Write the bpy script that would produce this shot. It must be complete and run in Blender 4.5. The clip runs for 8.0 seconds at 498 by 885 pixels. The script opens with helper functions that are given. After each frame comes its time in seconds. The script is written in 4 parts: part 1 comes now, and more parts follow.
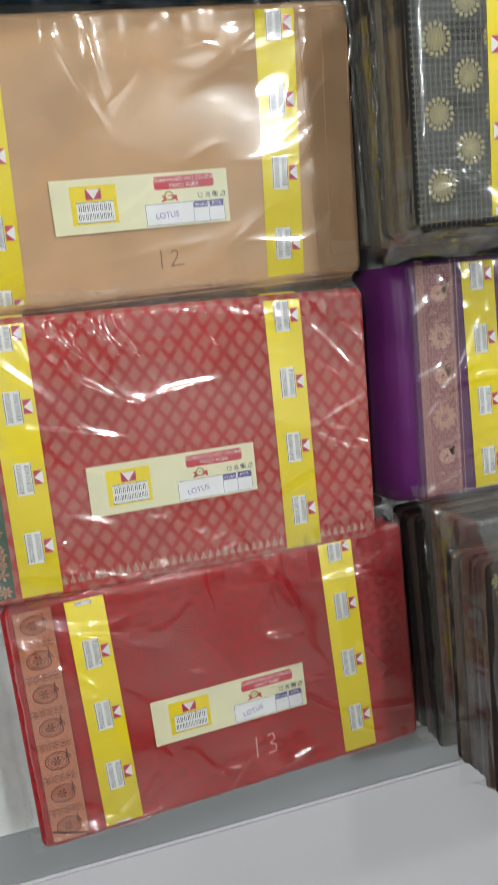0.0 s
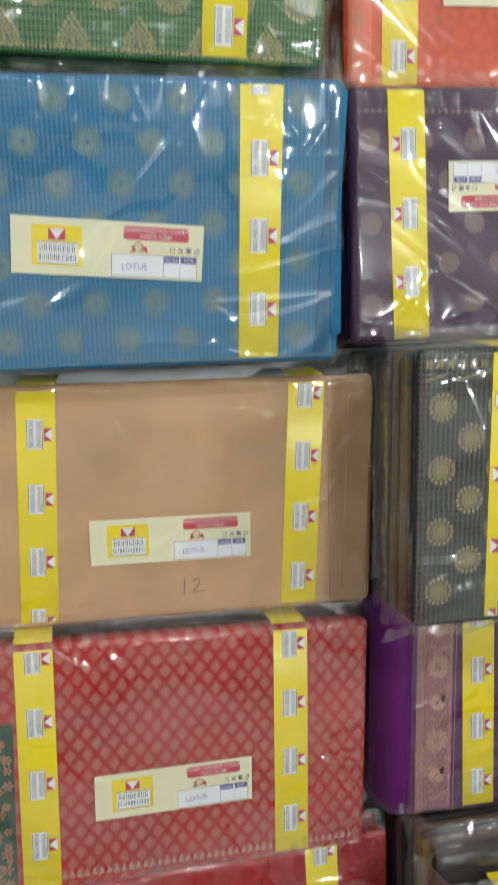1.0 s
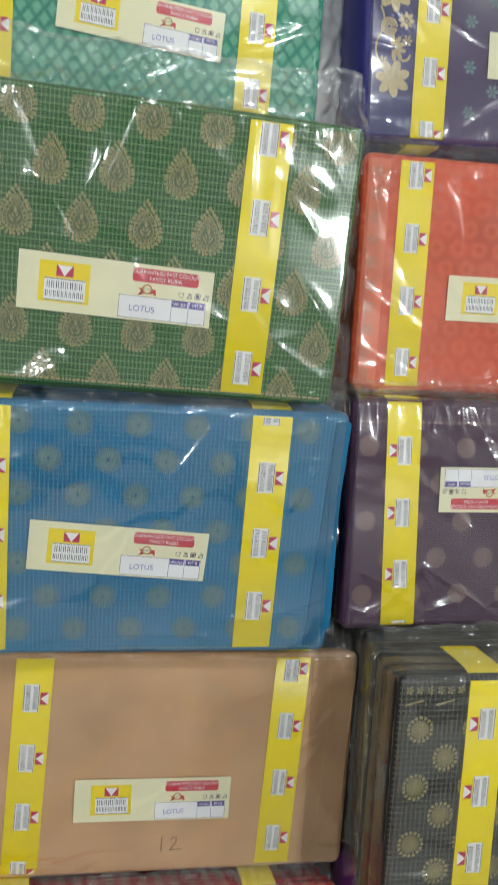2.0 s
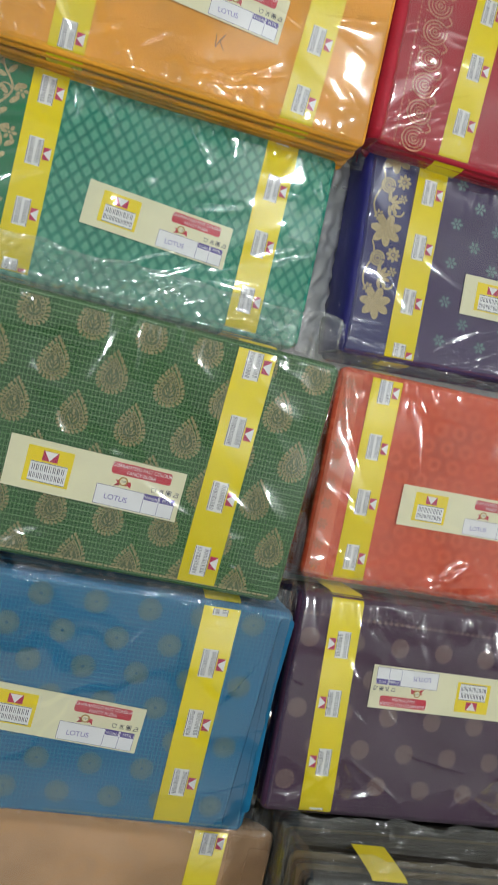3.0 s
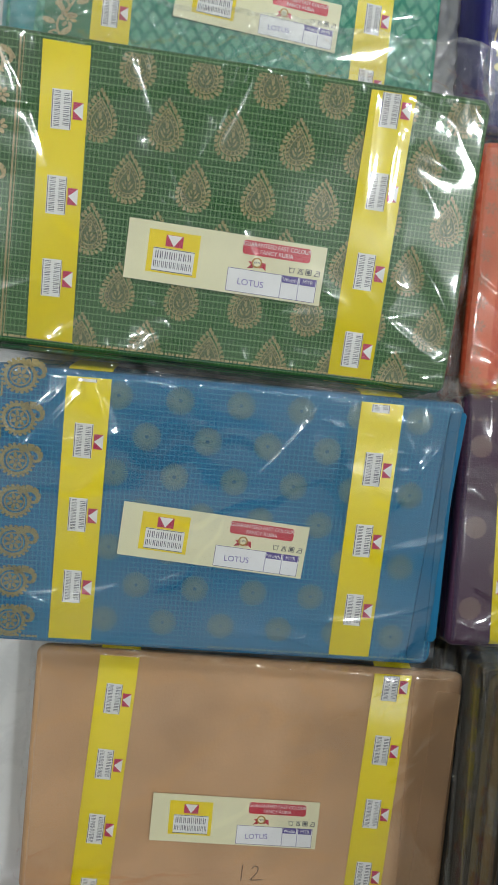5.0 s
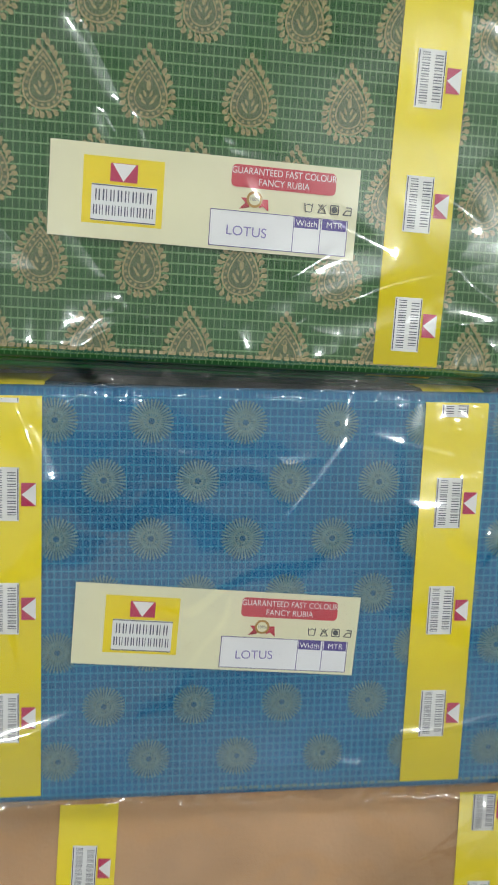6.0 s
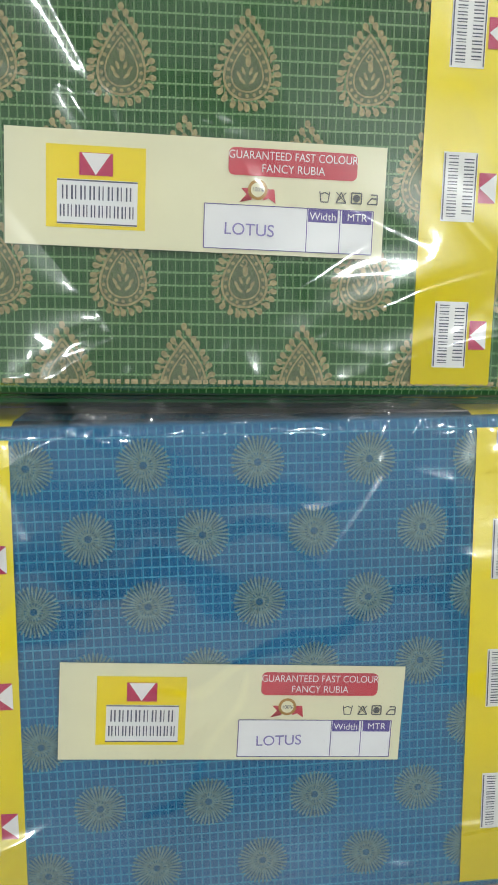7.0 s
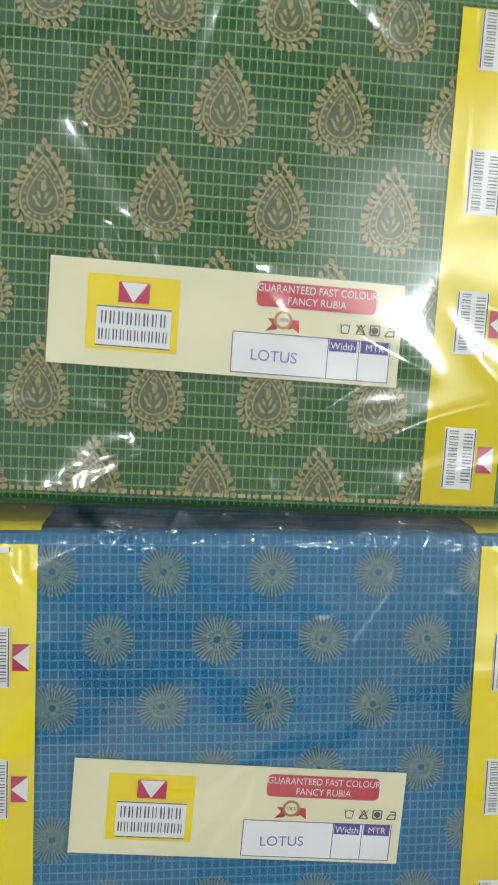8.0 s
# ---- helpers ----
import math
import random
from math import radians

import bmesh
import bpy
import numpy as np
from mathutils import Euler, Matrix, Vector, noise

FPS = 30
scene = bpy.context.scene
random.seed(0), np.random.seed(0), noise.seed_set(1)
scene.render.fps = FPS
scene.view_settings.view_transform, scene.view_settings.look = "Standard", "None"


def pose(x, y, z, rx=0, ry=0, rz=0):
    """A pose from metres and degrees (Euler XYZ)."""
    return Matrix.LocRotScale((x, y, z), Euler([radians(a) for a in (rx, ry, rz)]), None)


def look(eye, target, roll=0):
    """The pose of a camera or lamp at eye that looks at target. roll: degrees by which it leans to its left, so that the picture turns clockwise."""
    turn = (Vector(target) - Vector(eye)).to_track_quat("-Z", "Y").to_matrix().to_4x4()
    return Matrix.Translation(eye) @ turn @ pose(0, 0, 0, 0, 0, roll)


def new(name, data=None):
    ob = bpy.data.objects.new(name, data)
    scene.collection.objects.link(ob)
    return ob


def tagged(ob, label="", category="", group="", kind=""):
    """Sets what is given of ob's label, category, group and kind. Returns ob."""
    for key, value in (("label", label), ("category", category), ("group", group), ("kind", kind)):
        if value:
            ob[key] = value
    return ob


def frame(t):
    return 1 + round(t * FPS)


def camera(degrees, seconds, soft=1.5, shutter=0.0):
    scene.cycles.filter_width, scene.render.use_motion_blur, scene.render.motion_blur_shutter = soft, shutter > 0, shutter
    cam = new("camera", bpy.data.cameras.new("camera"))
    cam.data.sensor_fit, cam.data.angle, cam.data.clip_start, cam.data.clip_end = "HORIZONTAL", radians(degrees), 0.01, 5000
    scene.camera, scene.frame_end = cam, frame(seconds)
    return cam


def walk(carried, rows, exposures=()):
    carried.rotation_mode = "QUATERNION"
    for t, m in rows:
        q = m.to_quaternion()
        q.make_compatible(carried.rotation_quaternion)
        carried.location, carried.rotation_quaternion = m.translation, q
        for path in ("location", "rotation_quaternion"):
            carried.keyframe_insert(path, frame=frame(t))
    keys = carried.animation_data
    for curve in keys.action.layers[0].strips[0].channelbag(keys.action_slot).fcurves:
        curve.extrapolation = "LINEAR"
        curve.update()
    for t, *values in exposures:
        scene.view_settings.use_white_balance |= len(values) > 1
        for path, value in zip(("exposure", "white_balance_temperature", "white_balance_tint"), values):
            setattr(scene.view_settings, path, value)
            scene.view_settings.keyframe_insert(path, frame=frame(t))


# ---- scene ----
cam = camera(34.8, 8.0, soft=1.5, shutter=0.22)
PATH = [
    (0, (-0.169, -0.021, 1.495), (0.325, -0.362, -0.413), 120.3),
    (0.5, (-0.138, 0.089, 1.505), (0.233, -0.217, -0.436), 127.5),
    (1, (-0.1442, 0.2291, 1.5251), (0.2360, 0.0002, -0.4251), 122.60),
    (1.5, (-0.155, 0.338, 1.535), (0.221, 0.2, -0.424), 114.5),
    (2, (-0.17, 0.422, 1.546), (0.226, 0.344, -0.413), 107.7),
    (3.5, (-0.2209, 0.5263, 1.6055), (0.2083, 0.7285, -0.3374), 82.20),
    (4, (-0.2569, 0.5123, 1.5749), (0.0900, 0.7079, -0.3850), 76.79),
    (4.5, (-0.2176, 0.4288, 1.5486), (0.0681, 0.5546, -0.4269), 78.33),
    (5, (-0.1807, 0.3615, 1.5113), (0.0163, 0.4123, -0.4783), 84.45),
    (6.5, (-0.1776, 0.3822, 1.2478), (0.0992, 0.5066, -0.7291), 69.02),
    (7, (-0.1699, 0.3922, 1.2426), (0.0429, 0.5009, -0.7430), 65.43),
    (7.5, (-0.1716, 0.4022, 1.2470), (0.0331, 0.5587, -0.7364), 55.20),
    (8, (-0.1804, 0.4199, 1.2615), (0.0207, 0.6268, -0.7175), 49.15),
]
walk(cam, [(t, look(eye, target, roll)) for t, eye, target, roll in PATH],
     exposures=[(0, 0.26), (1.0, 0.12), (2.0, -0.06), (3.5, -0.28), (5.0, -0.24), (6.5, -0.02), (8.0, 0.0)])

# ---- light and white balance ----
world = bpy.data.worlds.new("world")
world.use_nodes = True
world.node_tree.nodes["Background"].inputs[0].default_value = (0.9, 0.95, 1.0, 1)
world.node_tree.nodes["Background"].inputs[1].default_value = 0.05
scene.world = world
LAMP_POWER = 375.0
LAMPS = [(x, y) for y in (0.37, 1.58) for x in (-1.05, 0.50, 2.05)]
GROUND = 0.775
HAZE = 0.050
CEILING = 2.9


# ---- materials ----
def lin(h):
    """A colour from its sRGB hex digits."""
    out = []
    for i in (0, 2, 4):
        c = int(h[i:i + 2], 16) / 255
        out.append(c / 12.92 if c <= 0.04045 else ((c + 0.055) / 1.055) ** 2.4)
    return (*out, 1)


class Nodes:
    """Short hand for node trees."""

    def __init__(self, name):
        self.mat = bpy.data.materials.new(name)
        self.mat.use_nodes = True
        self.tree = self.mat.node_tree
        self.tree.nodes.clear()
        self.out = self.tree.nodes.new("ShaderNodeOutputMaterial")

    def node(self, kind, inputs=None, **props):
        n = self.tree.nodes.new(kind)
        for k, v in props.items():
            setattr(n, k, v)
        for k, v in (inputs or {}).items():
            self.put(n.inputs[k], v)
        return n

    def put(self, socket, v):
        if isinstance(v, bpy.types.NodeSocket):
            self.tree.links.new(v, socket)
        else:
            socket.default_value = v

    def math(self, op, a, b=0.0, c=0.0):
        n = self.node("ShaderNodeMath", {0: a, 1: b, 2: c}, operation=op)
        return n.outputs[0]

    def mix(self, fac, a, b):
        n = self.node("ShaderNodeMix", data_type="RGBA")
        self.put(n.inputs[0], fac)
        self.put(n.inputs[6], a)
        self.put(n.inputs[7], b)
        return n.outputs[2]

    def coords(self):
        t = self.node("ShaderNodeTexCoord")
        s = self.node("ShaderNodeSeparateXYZ", {0: t.outputs["Object"]})
        return t.outputs["Object"], s.outputs[0], s.outputs[1], s.outputs[2]

    def noise(self, vec, scale, detail=3.0, rough=0.55):
        return self.node("ShaderNodeTexNoise", {"Vector": vec, "Scale": scale, "Detail": detail, "Roughness": rough}).outputs["Fac"]

    def step(self, v, lo, hi, a=0.0, b=1.0):
        return self.node("ShaderNodeMapRange", {0: v, 1: lo, 2: hi, 3: a, 4: b}).outputs[0]

    def bump(self, height, strength=0.3, dist=0.001):
        return self.node("ShaderNodeBump", {"Height": height, "Strength": strength, "Distance": dist}).outputs[0]

    def principled(self, colour, rough=0.6, metal=0.0, normal=None, sheen=0.0, spec=0.5):
        p = self.node("ShaderNodeBsdfPrincipled", {"Base Color": colour, "Roughness": rough, "Metallic": metal, "Sheen Weight": sheen, "Specular IOR Level": spec})
        if normal is not None:
            self.put(p.inputs["Normal"], normal)
        self.tree.links.new(p.outputs[0], self.out.inputs[0])
        return self.mat


def cells(n, x, y, px, py):
    """Staggered rows of cells: offsets from the middle of the cell, in metres."""
    row = n.math("FLOOR", n.math("DIVIDE", y, py))
    odd = n.math("MULTIPLY", n.math("MODULO", n.math("ABSOLUTE", row), 2.0), 0.5)
    u = n.math("SUBTRACT", n.math("FRACT", n.math("ADD", n.math("DIVIDE", x, px), odd)), 0.5)
    v = n.math("SUBTRACT", n.math("FRACT", n.math("DIVIDE", y, py)), 0.5)
    return n.math("MULTIPLY", u, px), n.math("MULTIPLY", v, py)


def cloth(name, base, second=None, weave="plain", pitch=0.0042, gloss=0.55, squeeze=0.8):
    """Folded cotton and silk: thread grain, faint folds and the woven ground pattern."""
    n = Nodes(name)
    vec, x, y, z = n.coords()
    big = n.noise(vec, 14.0, 3.0)
    fine = n.noise(vec, 420.0, 2.0)
    c0 = lin(base)
    dark = tuple(v * 0.80 for v in c0[:3]) + (1,)
    light = tuple(min(1.0, v * 1.12 + 0.004) for v in c0[:3]) + (1,)
    col = n.mix(n.step(big, 0.3, 0.7), dark, light)
    col = n.mix(n.math("MULTIPLY", n.step(fine, 0.35, 0.7), 0.22), col, tuple(v * 0.55 for v in c0[:3]) + (1,))
    height = fine
    if second:
        c1 = lin(second)
        if weave == "check":
            fx = n.math("ABSOLUTE", n.math("SUBTRACT", n.math("FRACT", n.math("DIVIDE", x, pitch * squeeze)), 0.5))
            fy = n.math("ABSOLUTE", n.math("SUBTRACT", n.math("FRACT", n.math("DIVIDE", y, pitch)), 0.5))
            dots = n.math("ABSOLUTE", n.math("SUBTRACT", n.math("FRACT", n.math("DIVIDE", x, pitch * squeeze / 2)), 0.5))
            warp_line = n.math("MULTIPLY", n.step(fx, 0.39, 0.44), n.step(fine, 0.3, 0.7, 0.42, 0.72))
            weft_line = n.math("MULTIPLY", n.step(fy, 0.405, 0.44), n.step(dots, 0.12, 0.3, 1.0, 0.35))
            up = n.node("ShaderNodeSeparateXYZ", {0: n.node("ShaderNodeNewGeometry").outputs["True Normal"]}).outputs[2]
            mask = n.math("MULTIPLY", n.math("MAXIMUM", warp_line, weft_line), n.step(up, 0.6, 0.85))
        elif weave == "lattice":
            u = n.math("ADD", n.math("DIVIDE", x, pitch), n.math("DIVIDE", y, pitch * 1.32))
            v = n.math("SUBTRACT", n.math("DIVIDE", x, pitch), n.math("DIVIDE", y, pitch * 1.32))
            du = n.math("ABSOLUTE", n.math("SUBTRACT", n.math("FRACT", u), 0.5))
            dv = n.math("ABSOLUTE", n.math("SUBTRACT", n.math("FRACT", v), 0.5))
            d = n.math("ADD", n.math("MAXIMUM", du, dv), n.math("MULTIPLY", n.math("SUBTRACT", n.noise(vec, 520.0, 1.0), 0.5), 0.22))
            vein = n.math("MAXIMUM", n.step(n.math("ABSOLUTE", n.math("SUBTRACT", d, 0.20)), 0.03, 0.07, 0.18, 0.0), n.step(d, 0.04, 0.09, 0.3, 0.0))
            mask = n.math("MULTIPLY", n.math("SUBTRACT", n.step(d, 0.30, 0.37, 1.0, 0.0), vein), n.step(fine, 0.3, 0.62, 0.6, 0.95))
        else:
            cx, cy = cells(n, x, y, pitch, pitch * 0.86)
            d = n.math("SQRT", n.math("ADD", n.math("MULTIPLY", cx, cx), n.math("MULTIPLY", cy, cy)))
            d = n.math("ADD", d, n.math("MULTIPLY", n.math("SUBTRACT", n.noise(vec, 260.0, 2.0), 0.5), pitch * 0.3))
            ring = n.math("ABSOLUTE", n.math("SUBTRACT", d, pitch * 0.27))
            mask = n.step(ring, pitch * 0.05, pitch * 0.12, 0.75, 0.0)
        col = n.mix(mask, col, c1)
        height = n.math("ADD", n.math("MULTIPLY", mask, 0.25), fine)
    creases = n.noise(vec, 34.0, 2.0)
    nrm = n.bump(n.math("ADD", height, n.math("MULTIPLY", creases, 2.0)), 0.35, 0.0006)
    return n.principled(col, gloss, 0.0, nrm, 0.08, 0.3)


def thread(name, base, sparkle=0.25):
    """Metallic zari thread, woven in."""
    n = Nodes(name)
    vec, x, y, z = n.coords()
    fine = n.noise(vec, 700.0, 2.0)
    c = lin(base)
    col = n.mix(n.step(fine, 0.35, 0.65), tuple(v * 0.6 for v in c[:3]) + (1,), c)
    return n.principled(col, 0.5, sparkle, n.bump(fine, 0.4, 0.0005))


def paper(name, base, rough=0.45):
    n = Nodes(name)
    vec, x, y, z = n.coords()
    c = lin(base)
    col = n.mix(n.step(n.noise(vec, 30.0, 4.0), 0.3, 0.75), c, tuple(v * 0.93 for v in c[:3]) + (1,))
    return n.principled(col, rough, 0.0, n.bump(n.noise(vec, 60.0, 3.0), 0.15, 0.001))


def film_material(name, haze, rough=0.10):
    """Clear polypropylene: a little milky where it stands off the cloth, clear where it clings, a mirror by its angle.
    Part of the milk stands in for the ceiling's reflection.
    """
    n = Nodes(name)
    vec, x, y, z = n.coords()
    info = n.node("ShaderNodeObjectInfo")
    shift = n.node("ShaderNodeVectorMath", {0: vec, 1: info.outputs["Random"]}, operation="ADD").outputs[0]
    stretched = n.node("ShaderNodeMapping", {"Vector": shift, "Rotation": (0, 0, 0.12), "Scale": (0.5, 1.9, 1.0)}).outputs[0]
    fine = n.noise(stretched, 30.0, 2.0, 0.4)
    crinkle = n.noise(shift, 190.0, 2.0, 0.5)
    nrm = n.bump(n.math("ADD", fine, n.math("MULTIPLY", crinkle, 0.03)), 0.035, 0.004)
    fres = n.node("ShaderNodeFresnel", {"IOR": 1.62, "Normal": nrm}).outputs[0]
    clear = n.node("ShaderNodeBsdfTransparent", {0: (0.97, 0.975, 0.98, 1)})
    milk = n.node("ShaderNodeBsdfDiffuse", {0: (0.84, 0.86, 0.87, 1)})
    haze_share = n.node("ShaderNodeAttribute", attribute_name="haze_share").outputs["Fac"]
    loose = n.math("MULTIPLY", haze_share, n.step(n.noise(stretched, 13.0, 3.0, 0.55), 0.35, 0.6, haze * 0.7, haze * 1.15))
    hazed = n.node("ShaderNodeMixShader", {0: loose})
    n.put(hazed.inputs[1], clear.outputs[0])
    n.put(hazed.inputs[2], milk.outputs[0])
    sharp = n.node("ShaderNodeBsdfGlossy", {0: (1, 1, 1, 1), "Roughness": rough, "Normal": nrm}, distribution="BECKMANN")
    wide = n.node("ShaderNodeBsdfGlossy", {0: (1, 1, 1, 1), "Roughness": rough + 0.15, "Normal": nrm}, distribution="BECKMANN")
    gloss = n.node("ShaderNodeMixShader", {0: 0.24})
    n.put(gloss.inputs[1], sharp.outputs[0])
    n.put(gloss.inputs[2], wide.outputs[0])
    mixed = n.node("ShaderNodeMixShader", {0: n.math("MINIMUM", n.math("MULTIPLY", fres, 1.5), 0.20)})
    n.put(mixed.inputs[1], hazed.outputs[0])
    n.put(mixed.inputs[2], gloss.outputs[0])
    n.tree.links.new(mixed.outputs[0], n.out.inputs[0])
    return n.mat


def marble_material():
    n = Nodes("marble")
    vec, x, y, z = n.coords()
    warp = n.node("ShaderNodeTexNoise", {"Vector": vec, "Scale": 3.0, "Detail": 5.0})
    moved = n.node("ShaderNodeVectorMath", {0: vec, 1: warp.outputs["Color"]}, operation="ADD").outputs[0]
    veins = n.noise(moved, 5.5, 6.0, 0.6)
    band = n.step(n.math("ABSOLUTE", n.math("SUBTRACT", veins, 0.5)), 0.0, 0.06, 0.75, 0.0)
    cloud = n.noise(vec, 7.0, 4.0)
    col = n.mix(n.step(cloud, 0.35, 0.7), (0.66, 0.67, 0.68, 1), (0.80, 0.81, 0.82, 1))
    col = n.mix(n.math("MULTIPLY", band, 0.28), col, (0.36, 0.37, 0.39, 1))
    return n.principled(col, 0.42)


def plain_wall(name, base, rough=0.7):
    n = Nodes(name)
    vec, x, y, z = n.coords()
    c = lin(base)
    col = n.mix(n.step(n.noise(vec, 3.0, 5.0), 0.3, 0.7), c, tuple(v * 0.94 for v in c[:3]) + (1,))
    return n.principled(col, rough, 0.0, n.bump(n.noise(vec, 90.0, 3.0), 0.1, 0.001))


def emitter(name, strength):
    n = Nodes(name)
    e = n.node("ShaderNodeEmission", {0: (0.955, 1.0, 0.985, 1), 1: strength})
    n.tree.links.new(e.outputs[0], n.out.inputs[0])
    return n.mat


YELLOW = paper("band_yellow", "f6e004", 0.32)
CREAM = paper("sticker_cream", "efebc8", 0.4)
LOGO_YELLOW = paper("sticker_yellow", "fae000", 0.4)
WHITE = paper("print_white", "f2f2f4", 0.4)
MAGENTA = paper("print_magenta", "c2255c", 0.4)
RED_INK = paper("print_red", "cf3148", 0.4)
DARK_INK = paper("print_dark", "4c4f68", 0.45)
VIOLET_INK = paper("print_violet", "5a4a9c", 0.45)
STAMP_INK = paper("stamp_violet", "8f86c4", 0.5)
GREY_INK = paper("print_grey", "57595c", 0.45)
GOLD_INK = paper("print_gold", "b98a35", 0.4)
PENCIL = paper("pencil", "7a5d3c", 0.6)
CHALK = paper("chalk", "d8a0a0", 0.6)
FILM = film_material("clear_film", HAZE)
SEAM = film_material("welded_film", 0.07, 0.12)
LOOSE = film_material("loose_film", 0.14, 0.12)
# extra milk paints the light that loose film over the gap reflects
MILKY_SHEEN = film_material("milky_sheen_film", 0.32, 0.14)
MARBLE = marble_material()
WALL = plain_wall("wall_paint", "d9d7d0")
CEIL = plain_wall("ceiling_paint", "e6e6e2")
BOARD = plain_wall("white_laminate", "d2d0d7", 0.35)
SHADE_GREY = plain_wall("marble_shade_grey", "9a9da1", 0.5)
FLOOR = plain_wall("floor_tile", "b9b3a8", 0.3)
STEEL = plain_wall("lamp_frame_white", "f0f0f0", 0.4)


# ---- mesh helpers ----
def part(name, bm, material, parent=None, label="", smooth=False):
    """Links a bmesh, or an existing mesh, as one object under its thing."""
    if isinstance(bm, bpy.types.Mesh):
        me = bm
    else:
        me = bpy.data.meshes.new(name)
        bm.to_mesh(me)
        bm.free()
        me.materials.append(material)
        if smooth:
            for p in me.polygons:
                p.use_smooth = len(p.vertices) < 12
    ob = new(name, me)
    if parent is not None:
        ob.parent = parent
    if label:
        ob["label"] = label
    return ob


def box(bm, x0, x1, y0, y1, z0, z1, bevel=0.0):
    vs = [bm.verts.new(p) for p in ((x0, y0, z0), (x1, y0, z0), (x1, y1, z0), (x0, y1, z0), (x0, y0, z1), (x1, y0, z1), (x1, y1, z1), (x0, y1, z1))]
    fs = [bm.faces.new([vs[i] for i in f]) for f in ((3, 2, 1, 0), (4, 5, 6, 7), (0, 1, 5, 4), (1, 2, 6, 5), (2, 3, 7, 6), (3, 0, 4, 7))]
    if bevel:
        bmesh.ops.bevel(bm, geom=list({e for f in fs for e in f.edges}), offset=bevel, segments=2, affect="EDGES")
    return bm


def ring_points(w, d, r, seg=5):
    pts = []
    for cx, cy, a0 in ((w / 2 - r, d / 2 - r, 0), (-w / 2 + r, d / 2 - r, 90), (-w / 2 + r, -d / 2 + r, 180), (w / 2 - r, -d / 2 + r, 270)):
        for i in range(seg + 1):
            a = radians(a0 + 90 * i / seg)
            pts.append((cx + r * math.cos(a), cy + r * math.sin(a)))
    return pts


def slab(w, d, z0, z1, r=0.01, soft=None):
    """A folded cloth: rounded corners and a bulging folded edge."""
    bm = bmesh.new()
    h = z1 - z0
    soft = h * 0.5 if soft is None else soft
    rings = []
    for inset, z in ((soft, z0), (soft * 0.3, z0 + h * 0.2), (0, z0 + h * 0.5), (soft * 0.3, z1 - h * 0.2), (soft, z1)):
        rings.append([bm.verts.new((x, y, z)) for x, y in ring_points(w - 2 * inset, d - 2 * inset, max(r - inset, 0.002))])
    n = len(rings[0])
    for a, b in zip(rings, rings[1:]):
        for i in range(n):
            bm.faces.new((a[i], a[(i + 1) % n], b[(i + 1) % n], b[i]))
    bm.faces.new(rings[-1])
    bm.faces.new(rings[0][::-1])
    return bm


def poly(bm, pts, z):
    if len(pts) > 2:
        bm.faces.new([bm.verts.new((x, y, z)) for x, y in pts])


def strip(bm, a, b, w, z):
    """A thin flat stroke from a to b."""
    dx, dy = b[0] - a[0], b[1] - a[1]
    l = math.hypot(dx, dy) or 1e-6
    nx, ny = -dy / l * w / 2, dx / l * w / 2
    poly(bm, [(a[0] + nx, a[1] + ny), (a[0] - nx, a[1] - ny), (b[0] - nx, b[1] - ny), (b[0] + nx, b[1] + ny)], z)


def stroke(bm, pts, w, z):
    for a, b in zip(pts, pts[1:]):
        strip(bm, a, b, w, z)


def dot(bm, x, y, rx, ry, z, n=8, turn=0.0):
    c, s = math.cos(turn), math.sin(turn)
    poly(bm, [(x + c * rx * math.cos(2 * math.pi * i / n) - s * ry * math.sin(2 * math.pi * i / n),
               y + s * rx * math.cos(2 * math.pi * i / n) + c * ry * math.sin(2 * math.pi * i / n)) for i in range(n)], z)


def drop_outline(x, y, w, h, k, n=28):
    """A tear shape, point up, k times its full size."""
    pts = []
    for i in range(n):
        a = 2 * math.pi * i / n
        half = 0.66 * math.sin(a) * abs(math.sin(a / 2)) ** 1.1
        pts.append((x + k * w * half * 1.02, y + k * h * (0.5 * math.cos(a) + 0.04) - (1 - k) * h * 0.10))
    return pts


